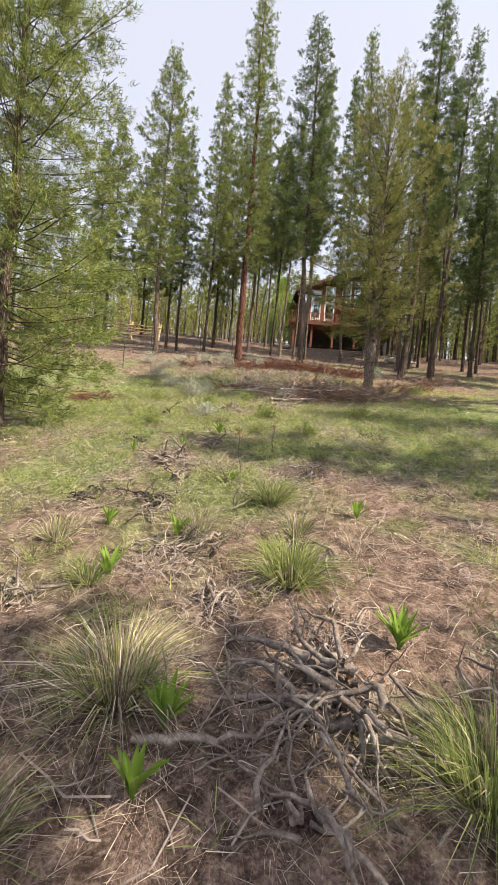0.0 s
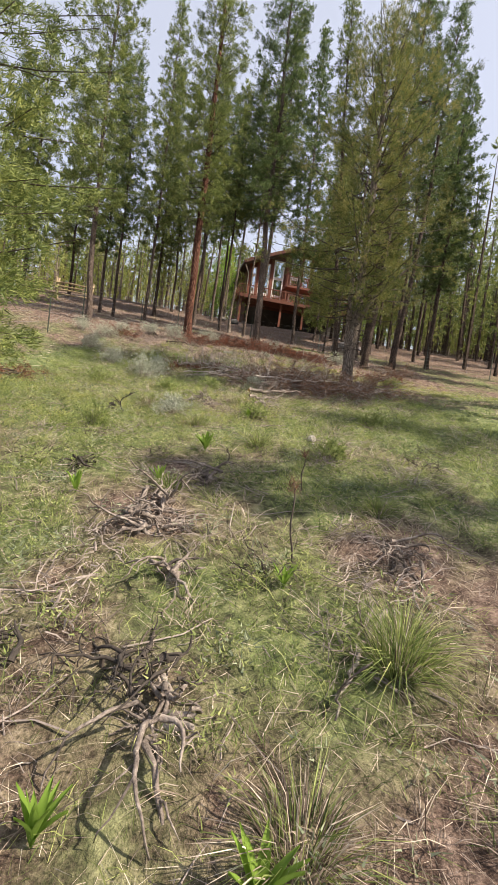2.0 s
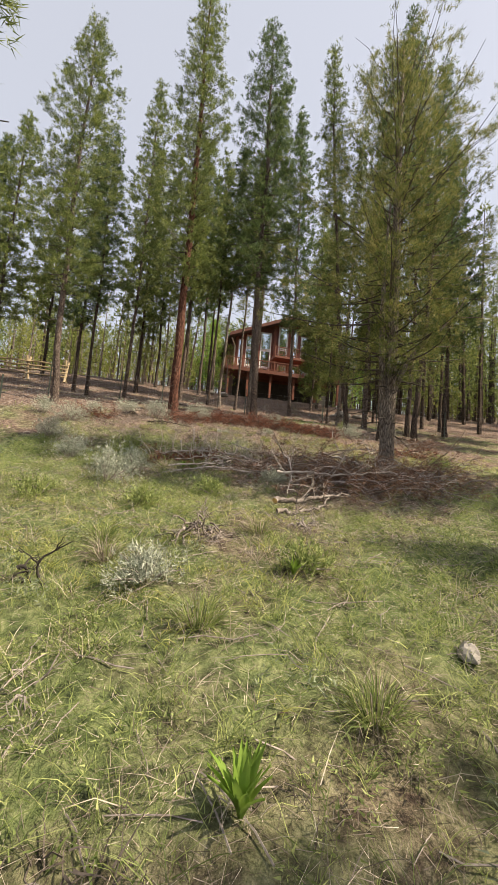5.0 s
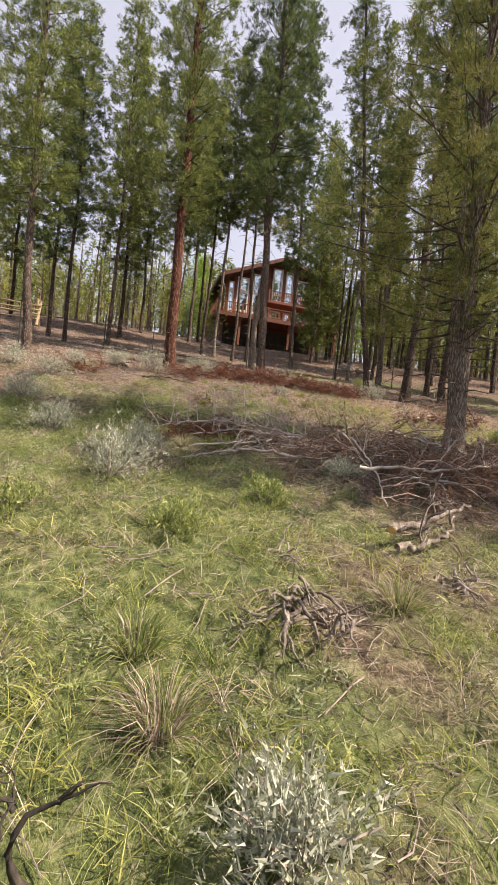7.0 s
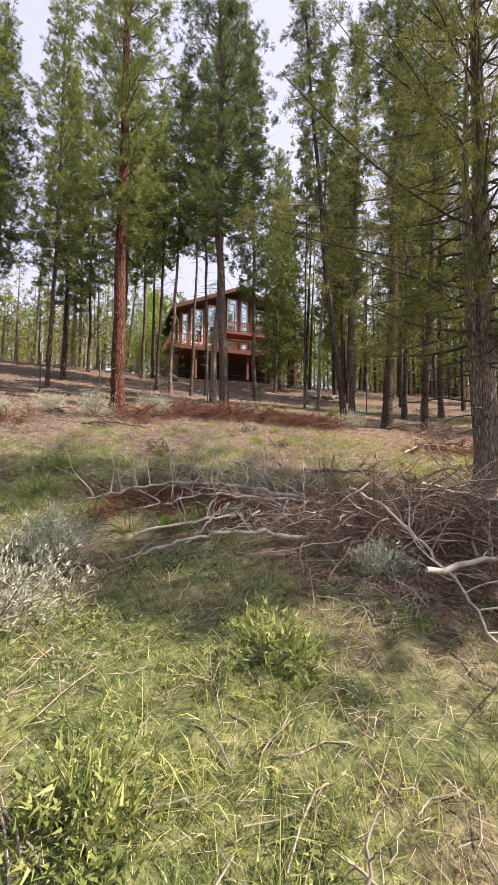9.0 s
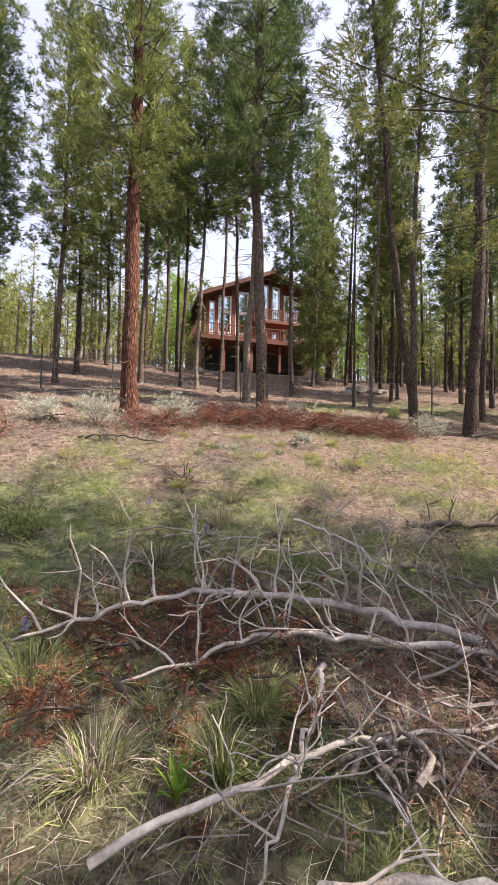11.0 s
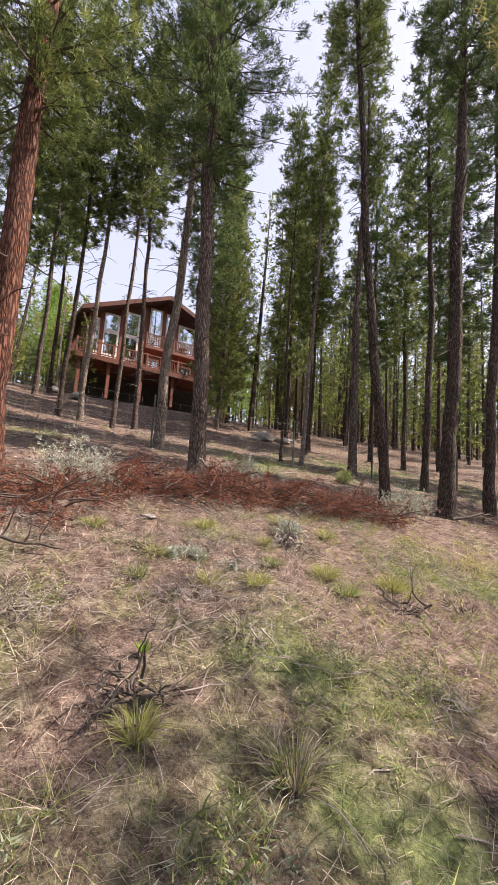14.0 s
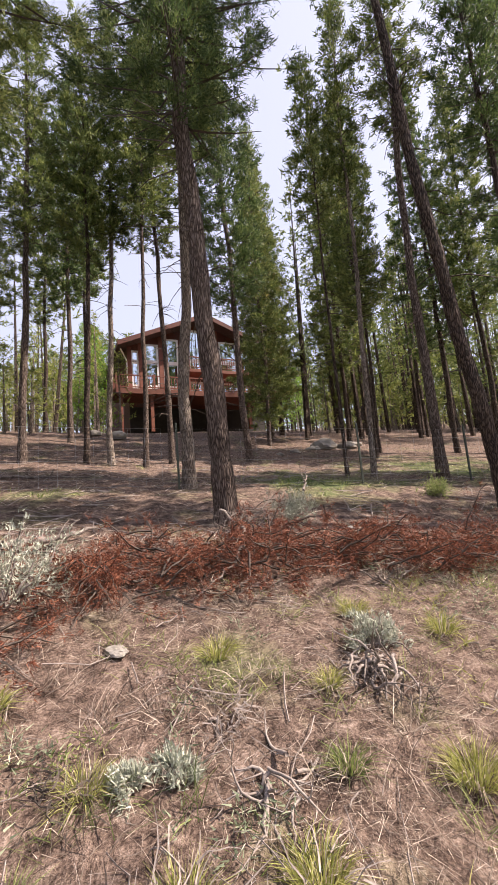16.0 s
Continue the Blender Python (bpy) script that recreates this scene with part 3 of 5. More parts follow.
def pine(x, y, H, cb, R, dia, leaf, bark, label, lean=(0, 0), dens=1.0, fine=1.0, shape=0.6, dead=1.0):
    """A pine: tapered leaning trunk, whorled limbs, dead stubs below, needle tufts on the outer limbs."""
    z0 = gz(x, y) - 0.08
    t = thing("pine_tree", x, y, z0, label, "tree", "forest trees")
    dia *= 0.72
    k = max(8, int(H * 1.1))
    s = np.linspace(0, 1, k)
    wob = np.cumsum(RNG.normal(size=(k, 2)) * 0.03, 0)
    wob -= wob[0]
    ax = np.stack([lean[0] * (1.35 * s - 0.35 * s * s) * H + wob[:, 0], lean[1] * s * H + wob[:, 1], s * H], 1)
    rad = 0.5 * dia * ((1 - s) ** 0.75 * 0.97 + 0.03)
    rad[0] *= 1.15
    sides = 14 if dia > 0.3 else 10
    trunk = Soup()
    fz = np.linspace(0, 1, 4 * k) ** 1.3
    pts = np.stack([np.interp(fz, s, ax[:, c]) for c in range(3)], 1)
    rr = np.interp(fz, s, rad) * (1 + 0.05 * RNG.normal(size=4 * k)) + 0.35 * dia * np.exp(-fz * H / 0.22) * 0.45
    trunk.tube(pts, rr, sides)
    part("trunk", trunk, bark, t, "", True)

    def at(h):
        return np.array([np.interp(h / H, s, ax[:, c]) for c in range(3)])

    limbs, leafs = Soup(), Soup()
    nb = int((H - cb) * 16 * dens)
    tp, td = [], []
    for i in range(nb):
        f = (i + RNG.uniform()) / nb
        hh = cb + f * (H - cb) * 0.985
        prof = (1 - f) ** shape * (0.45 + 0.55 * min(1, f / 0.15))
        ln = max(0.25, 1.05 * R * prof * RNG.uniform(0.6, 1.2))
        a = i * 2.4 + RNG.uniform(-0.5, 0.5)
        rise = -0.15 + 0.75 * f + RNG.uniform(-0.15, 0.15)
        d = np.array([math.cos(a), math.sin(a), rise])
        q = np.linspace(0, 1, 4)[:, None]
        b = at(hh) + d * ln * q + np.array([0, 0, 0.22 * ln]) * q ** 2 - np.array([0, 0, 0.12 * ln]) * q
        limbs.tube(b, np.linspace(max(0.008, 0.05 * dia * (1 - f) + 0.008), 0.004, 4), 3, False)
        m = max(6, int(ln * 17 * fine ** 0.75))
        k = RNG.integers(0, max(2, int(ln * 3.6)), m)          # tufts gather in sprays along the bough
        u = (0.1 + 0.92 * RNG.uniform(0, 1, k.max() + 1) ** 0.75)[k]
        c = np.stack([np.interp(u, q[:, 0], b[:, e]) for e in range(3)], 1)
        side = np.cross(d, [0, 0, 1])
        off = RNG.normal(size=(k.max() + 1, 1))[k] * 0.26 * ln * (1.15 - u[:, None]) * side + RNG.normal(size=(m, 3)) * [0.1, 0.1, 0.07]
        tp.append(c + off)
        td.append(unit(d + 1.2 * off / (ln + 0.1) + np.array([0, 0, 0.5])))
    P, D = np.concatenate(tp), np.concatenate(td)
    needles(leafs, P, D, 13 if fine > 1.5 else 10, 0.145 / fine ** 0.35, 0.032 / fine ** 0.9, 0.8)
    for i in range(int(dead * cb * 3.0)):
        hh = cb * RNG.uniform(0.22, 1.05)
        a, ln = RNG.uniform(0, 6.28), RNG.uniform(0.25, 1.1) * (0.6 + R * 0.25)
        d = np.array([math.cos(a), math.sin(a), RNG.uniform(-0.35, 0.25)])
        q = np.linspace(0, 1, 4)[:, None]
        b = at(hh) + d * ln * q - np.array([0, 0, 0.25 * ln]) * q ** 2 + RNG.normal(size=(4, 3)) * 0.03 * q
        limbs.tube(b, np.linspace(0.014, 0.004, 4), 3, False)
    tagged(part("branchwork", limbs, M_TWIG_DARK, t), kind="stuff")
    tagged(part("crown", leafs, leaf, t), kind="stuff")
    return t


GREYPINE = "tall grey-barked lodgepole pine with a narrow green crown"
SLIM = "slim lodgepole pine with bare lower trunk and dead stubs"
TREES = [
    # x, y, height, crown base, crown radius, trunk, needles, bark, label, lean, fine
    (-0.42, 22.29, 19.6, 4.9, 1.95, 0.5, M_PINE, M_BARK_RED, "large ponderosa pine with thick red-brown bark", (0.007, 0), 2.2),
    (2.93, 23.08, 18.6, 5.9, 2.15, 0.42, M_PINE_DARK, M_BARK, "tall dark pine with furrowed grey bark and roots bared", (-0.026, 0), 2.2),
    (3.31, 25.96, 17.3, 7.6, 1.49, 0.36, M_PINE, M_BARK_PALE, "lodgepole pine with pale sunlit grey bark", (0.019, 0), 1.4),
    (6.74, 30.35, 20.2, 5.4, 1.60, 0.32, M_PINE_DARK, M_BARK, GREYPINE, (-0.023, 0), 0.8),
    (4.19, 30.45, 15.9, 7.2, 1.28, 0.26, M_PINE, M_BARK, SLIM, (-0.02, 0), 0.8),
    (3.29, 29.96, 14.4, 7.6, 1.07, 0.22, M_PINE, M_BARK, SLIM, (0.02, 0), 0.8),
    (1.78, 30.81, 15.5, 6.4, 1.28, 0.24, M_PINE, M_BARK_DARK, SLIM, (0.02, 0), 0.8),
    (2.44, 30.63, 16.8, 7.2, 1.18, 0.26, M_PINE, M_BARK_PALE, SLIM, (0.035, 0), 0.8),
    (1.55, 35.03, 16.4, 5.8, 1.49, 0.3, M_PINE_DARK, M_BARK, GREYPINE, (0.01, 0), 0.7),
    (0.13, 31, 16.8, 6.8, 1.49, 0.32, M_PINE, M_BARK, GREYPINE, (0.015, 0), 1.0),
    (2.28, 36.47, 15.5, 6.4, 1.28, 0.25, M_PINE, M_BARK_DARK, SLIM, (0.0, 0), 0.7),
    (-4.67, 22.03, 15.6, 4.1, 2.14, 0.34, M_PINE, M_BARK, GREYPINE, (-0.009, 0), 1.9),
    (-4.09, 24.93, 12.5, 4.0, 1.18, 0.2, M_PINE_DARK, M_BARK_DARK, SLIM, (0.01, 0), 1.3),
    (-5.36, 28.74, 14.0, 3.6, 1.60, 0.25, M_PINE_DARK, M_BARK_DARK, GREYPINE, (0.0, 0), 0.8),
    (-2.8, 28.27, 18.1, 5.0, 1.60, 0.26, M_PINE, M_BARK, GREYPINE, (0.005, 0), 1.1),
    (-2.48, 31.94, 15.9, 3.6, 1.70, 0.32, M_PINE, M_BARK_DARK, GREYPINE, (0.01, 0), 0.8),
    (6.54, 21.7, 17.4, 9.5, 0.9, 0.3, M_PINE, M_BARK_DARK, "lodgepole pine leaning over with a curved dark trunk", (-0.08, 0.01), 1.8),
    (7.75, 21.12, 19.3, 10.0, 1.4, 0.46, M_PINE_DARK, M_BARK_DARK, "stout dark-barked pine with many dead lower limbs", (0.03, 0), 1.8),
    (9.1, 20.92, 17.3, 8.5, 1.3, 0.34, M_PINE_DARK, M_BARK_DARK, GREYPINE, (0.05, 0), 1.5),
    (7.92, 25.92, 16.4, 8.1, 0.65, 0.2, M_PINE, M_BARK_PALE, "slim pale-trunked pine, bare for most of its height", (0.03, 0), 0.9),
    (7.62, 26.56, 12.5, 7.2, 0.96, 0.14, M_PINE, M_BARK_DARK, SLIM, (0.0, 0), 0.8),
    (8.82, 24.7, 17.0, 9.0, 0.95, 0.34, M_PINE, M_BARK, GREYPINE, (0.017, 0), 0.9),
    (10.28, 23.34, 15.9, 8.0, 1.1, 0.3, M_PINE_DARK, M_BARK_DARK, GREYPINE, (0.0, 0), 0.9),
    (12.78, 24.02, 15.9, 4.5, 1.92, 0.33, M_PINE_DARK, M_BARK_DARK, GREYPINE, (0.0, 0), 0.8),
    (16.69, 21.79, 17.4, 3.7, 1.96, 0.38, M_PINE_DARK, M_BARK_DARK, GREYPINE, (0.01, 0), 0.9),
    (15.11, 19.26, 14.0, 4.2, 1.60, 0.32, M_PINE_DARK, M_BARK_DARK, GREYPINE, (0.0, 0), 0.9),
    (15.05, 29.29, 16.4, 4.5, 1.92, 0.32, M_PINE_DARK, M_BARK_DARK, GREYPINE, (0.0, 0), 0.7),
    (14.96, 27.43, 15.5, 5.4, 1.60, 0.28, M_PINE, M_BARK_DARK, GREYPINE, (0.0, 0), 0.7),
    (9.22, 33.63, 15.5, 1.0, 1.60, 0.24, M_PINE, M_BARK, "bushy young pine with branches almost to the ground", (0.0, 0), 0.9),
    (10.4, 35.54, 14.0, 1.3, 1.81, 0.24, M_PINE_GOLD, M_BARK, "bushy sunlit pine with branches almost to the ground", (0.0, 0), 0.8),
    (11.78, 36.97, 15.9, 2.1, 1.70, 0.28, M_PINE, M_BARK_DARK, GREYPINE, (0.0, 0), 0.7),
    (13.41, 33.62, 16.4, 3.6, 1.60, 0.3, M_PINE, M_BARK_DARK, GREYPINE, (0.0, 0), 0.7),
    (16.28, 36.97, 14.4, 1.7, 1.92, 0.28, M_PINE_GOLD, M_BARK_DARK, GREYPINE, (0.0, 0), 0.7),
    (11.45, 29.78, 15.5, 5.4, 1.38, 0.25, M_PINE, M_BARK_DARK, SLIM, (0.0, 0), 0.7),
    (12.44, 30.65, 14.4, 5.8, 1.28, 0.22, M_PINE, M_BARK_DARK, SLIM, (0.02, 0), 0.7),
    (-10.17, 30.57, 15.5, 3.6, 2.14, 0.34, M_PINE, M_BARK_DARK, GREYPINE, (0.02, 0), 0.8),
    (-11.18, 31.72, 14.4, 4.5, 1.60, 0.28, M_PINE_DARK, M_BARK_DARK, GREYPINE, (0.0, 0), 0.7),
    (-8.41, 34.48, 14.4, 3.0, 1.70, 0.28, M_PINE, M_BARK_DARK, GREYPINE, (0.0, 0), 0.7),
    (-1.42, 35.95, 15.9, 4.5, 1.49, 0.26, M_PINE, M_BARK_DARK, GREYPINE, (0.0, 0), 0.7),
    (0.66, 38.86, 16.4, 5.4, 1.49, 0.26, M_PINE, M_BARK_DARK, GREYPINE, (0.0, 0), 0.7),
    (-4.42, 7.39, 11.5, 0.5, 2.50, 0.3, M_PINE, M_BARK, "bushy olive-green pine with boughs to the grass", (0, 0), 3.1),
    # unseen pines to the right, added and thinned to cast shade over the path
    (8.8, 2.6, 12.0, 2.0, 2.20, 0.35, M_PINE, M_BARK, GREYPINE, (0.0, 0), 0.45),
    (6.9, -1.9, 11.0, 2.5, 1.90, 0.35, M_PINE, M_BARK, GREYPINE, (0.0, 0), 0.45),
    (11.6, 5.4, 12.0, 2.0, 2.20, 0.38, M_PINE, M_BARK, GREYPINE, (0.0, 0), 0.45),
    (9.3, 9.3, 14.0, 5.0, 1.9, 0.35, M_PINE, M_BARK, GREYPINE, (0.0, 0), 0.45),
    (11.4, 10.8, 14.5, 5.0, 2.1, 0.35, M_PINE, M_BARK, GREYPINE, (0.0, 0), 0.45),
]
for x, y, H, cb, R, dia, leaf, bark, lab, lean, fine in TREES:
    pine(x, y, H, cb, R, dia, leaf, bark, lab, lean, 1.7 if fine > 3 else 0.6 if fine < 0.5 else 1.0, fine, dead=2.2 if "dead lower" in lab else 1.2)


def forked_pine(x, y):
    """The broad golden pine beside the brush pile: a short forked trunk, two rising stems, deep crown."""
    x, y = on_slope(x, y)
    z0 = gz(x, y) - 0.06
    t = thing("pine_tree", x, y, z0, "broad golden-green pine with a short forked pale trunk", "tree", "forest trees")
    trunk = Soup()
    s = np.linspace(0, 1, 26)
    main = np.stack([0.05 * np.sin(s * 5), 0.05 * np.sin(s * 4), s * 10.7], 1)
    trunk.tube(main, 0.15 * (1 - s) ** 0.8 + 0.012 + 0.07 * np.exp(-s * 40), 12)
    stem = np.stack([-0.02 - 0.22 * np.sin(s * 2.6), 0.04 + 0 * s, 0.35 + s * 6.5], 1)
    trunk.tube(stem, 0.085 * (1 - s) ** 0.8 + 0.01, 9)
    q = np.linspace(0, 1, 14)
    arm = np.stack([0.05 + 1.55 * q ** 1.1, -0.35 * q, 1.55 + 2.6 * q ** 0.75 + 0.12 * np.sin(6 * q)], 1)
    trunk.tube(arm, 0.06 * (1 - q) + 0.012, 7)
    part("trunk", trunk, M_BARK_PALE, t, "pale grey flaking bark", True)
    limbs, leafs = Soup(), Soup()
    tp, td = [], []
    nb = 190
    for i in range(nb):
        f = (i + RNG.uniform()) / nb
        hh = 2.2 + 8.4 * f
        prof = (1 - f) ** 0.62 * (0.5 + 0.5 * min(1, f / 0.18))
        ln = max(0.3, 3.2 * prof * RNG.uniform(0.4, 1.25) * (1 + 0.22 * math.cos(i * 2.4 + hh)))
        a = i * 2.4 + RNG.uniform(-0.4, 0.4)
        d = np.array([math.cos(a), math.sin(a), -0.1 + 0.7 * f + RNG.uniform(-0.15, 0.15)])
        u5 = np.linspace(0, 1, 6)[:, None]
        root = np.array([np.interp(hh, main[:, 2], main[:, c]) for c in range(3)])
        b = root + d * ln * u5 + np.array([0, 0, 0.3 * ln]) * u5 ** 2 - np.array([0, 0, 0.16 * ln]) * u5 + RNG.normal(size=(6, 3)) * 0.03 * u5
        limbs.tube(b, np.linspace(0.02 * (1 - f) + 0.008, 0.004, 6), 4, False)
        m = int(ln * 35)
        k = RNG.integers(0, max(2, int(ln * 4)), m)
        u = RNG.uniform(0.14, 1.03, k.max() + 1)[k]
        c = np.stack([np.interp(u, u5[:, 0], b[:, e]) for e in range(3)], 1)
        side = np.cross(d, [0, 0, 1])
        off = RNG.normal(size=(k.max() + 1, 1))[k] * 0.26 * ln * (1.15 - u[:, None]) * side + RNG.normal(size=(m, 3)) * 0.09
        tp.append(c + off)
        td.append(unit(d + 1.2 * off / (ln + 0.1) + np.array([0, 0, 0.5])))
    needles(leafs, np.concatenate(tp), np.concatenate(td), 14, 0.095, 0.0095, 0.8)
    for i in range(26):
        a, ln, hh = RNG.uniform(0, 6.28), RNG.uniform(0.4, 1.5), RNG.uniform(0.8, 2.4)
        d = np.array([math.cos(a), math.sin(a), RNG.uniform(-0.1, 0.3)])
        u5 = np.linspace(0, 1, 6)[:, None]
        limbs.tube(np.array([0, 0, hh]) + d * ln * u5 - np.array([0, 0, 0.25 * ln]) * u5 ** 2 + RNG.normal(size=(6, 3)) * 0.04 * u5, np.linspace(0.016, 0.004, 6), 4, False)
    tagged(part("branchwork", limbs, M_TWIG_DARK, t), kind="stuff")
    tagged(part("crown", leafs, M_PINE_GOLD, t), kind="stuff")


forked_pine(4.15, 14.55)


def woods(name, spots, leaf, label, bare=0.35, tri=900, bush=False, size=1.0):
    """Many far trees that nobody could count, in one mesh."""
    tr, lf = Soup(), Soup()
    for x, y, H, R in spots:
        z = float(land(x, y))
        s = np.linspace(0, 1, 5)
        lx = RNG.normal() * 0.03 * H
        pts = np.stack([x + lx * s, y + 0 * s, z - 0.1 + H * s], 1)
        tr.tube(pts, (0.05 + 0.006 * H) * (1 - 0.9 * s), 5, False)
        f = RNG.uniform(0, 1, tri // 6) ** 0.9
        hh = H * (bare + (1 - bare) * f)
        rr = R * (1 - f) ** 0.55 * RNG.uniform(0.15, 1, len(f)) ** 0.6
        a = RNG.uniform(0, 6.28, len(f))
        P = np.stack([x + lx * hh / H + rr * np.cos(a), y + rr * np.sin(a), z + hh], 1)
        D = np.stack([np.cos(a), np.sin(a), 0.3 + 0 * a], 1)
        needles(lf, P, D, 6, size * (0.34 if not bush else 0.2), size * (0.085 if not bush else 0.06), 0.8)
    V = np.concatenate(tr.v + lf.v)
    nt = sum(len(f) for f in tr.f)
    F = np.concatenate([np.concatenate(tr.f), np.concatenate(lf.f) + tr.n])
    ob = new(name, mesh_of(name, V, F, [M_BARK_DARK if not bush else M_BARK_PALE, leaf], np.r_[np.zeros(nt), np.ones(len(F) - nt)]))
    tagged(ob, label, "woods", "", "stuff")


def scatter(count, x0, x1, y0, y1, h0, h1, r, keep=lambda x, y: True):
    out = []
    while len(out) < count:
        x, y = RNG.uniform(x0, x1), RNG.uniform(y0, y1)
        if keep(x, y):
            out.append((x, y, RNG.uniform(h0, h1), r * RNG.uniform(0.7, 1.2)))
    return out


clear = lambda x, y: not (3.5 < x < 24 and 40 < y < 60)
woods("far_woods", scatter(120, 12, 55, 33, 75, 11, 15.5, 1.8, clear), M_FAR, "dense lodgepole pine woods with crowded thin trunks", 0.15, 560)
woods("far_woods", scatter(80, -45, 2, 40, 80, 9, 14, 1.8, clear), M_FAR, "dense lodgepole pine woods beyond the rail fence", 0.15, 600)
woods("far_woods", scatter(40, 0, 30, 62, 85, 10, 14, 1.8, clear), M_FAR, "pine woods behind the house", 0.3)
woods("far_woods", scatter(60, 17, 42, 24, 46, 11, 15, 1.5, lambda x, y: clear(x, y) and x > 17.5), M_FAR, "crowded thin pines below the house", 0.1, 560)
woods("far_woods", scatter(40, 19, 45, 5, 33, 11, 14, 1.9, lambda x, y: x > 20 + 0.1 * y), M_FAR, "pine woods on the lower slope", 0.3, 640)
woods("far_woods", scatter(40, -40, -13, 0, 40, 11, 16, 1.9, lambda x, y: x < -14), M_FAR, "pine woods on the upper slope", 0.25, 640)
woods("far_woods", scatter(50, -60, 60, -150, -95, 8, 12, 2.0), M_FAR, "pine woods behind the clearing", 0.2, 600)
woods("far_woods", scatter(170, -60, 80, 60, 96, 8, 13, 2.6), M_FAR, "far pine woods closing the hillside, branched to the ground", 0.02, 420, False, 2.2)
woods("far_woods", scatter(60, 26, 60, 10, 60, 8, 13, 2.4), M_FAR, "far pine woods along the slope, branched to the ground", 0.02, 420, False, 1.9)
woods("sapling_thicket", scatter(120, -22, 4, 37, 56, 2.5, 7, 0.8, clear), M_SAPLING, "yellow-green thicket of aspen saplings and young pines", 0.15, 420, True)
woods("sapling_thicket", scatter(60, 14, 45, 36, 64, 2, 5, 0.9, clear), M_SAPLING, "sunlit young growth under the far pines", 0.1, 420, True)
woods("aspen_grove", [(3.6, 46.5, 7.5, 1.6), (2.9, 49, 8.5, 1.8), (4.0, 50.5, 8, 1.5), (24, 55, 7, 2)], M_ASPEN, "bright green aspens beside the house", 0.1, 3000, True)


# ---- small growth on the ground ----
def patch_points(n, x0, x1, y0, y1, keep):
    x, y = RNG.uniform(x0, x1, n), RNG.uniform(y0, y1, n)
    k = RNG.uniform(0, 1, n) < keep(x, y)
    return x[k], y[k]


def rough(x, y):
    return np.clip(0.5 + 0.55 * bumps(1.1 * x + 3, 1.2 * y - 2) + 0.3 * bumps(3.3 * x, 3.1 * y), 0, 1)


def lying(soup, x, y, lo, hi, w0, w1, up=0.3):
    n = len(x)
    a = RNG.uniform(0, 6.283, n) + 1.2 * bumps(0.8 * x, 0.8 * y)
    d = unit(np.stack([np.cos(a), np.sin(a), RNG.uniform(0.0, up, n) + 0.041 * np.cos(a) + 0.1936 * np.sin(a)], 1))
    P = np.stack([x, y, height(x, y) + RNG.uniform(0.0, 0.03, n)], 1)
    soup.blades(P, d, RNG.uniform(lo, hi, n), RNG.uniform(w0, w1, n))


def standing(soup, x, y, lo, hi, w0, w1, lean=0.45):
    n = len(x)
    d = unit(np.stack([RNG.normal(0, lean, n), RNG.normal(0, lean, n), np.ones(n)], 1))
    P = np.stack([x, y, height(x, y) - 0.01], 1)
    L = RNG.uniform(lo, hi, n)
    b = np.stack([d[:, 0] * 0.7, d[:, 1] * 0.7, -0.35 * np.abs(RNG.normal(0, 0.6, n))], 1)
    soup.blades(P, d, L, RNG.uniform(w0, w1, n), b)


def stuff(name, soup, mat, label, category):
    return tagged(new(name, soup.mesh(name, mat)), label, category, "", "stuff")


def clumped(n, x0, x1, y0, y1, keep, per, r):
    cx, cy = patch_points(n, x0, x1, y0, y1, keep)
    cx, cy = np.repeat(cx, per), np.repeat(cy, per)
    return cx + RNG.normal(0, r, len(cx)), cy + RNG.normal(0, r, len(cy))


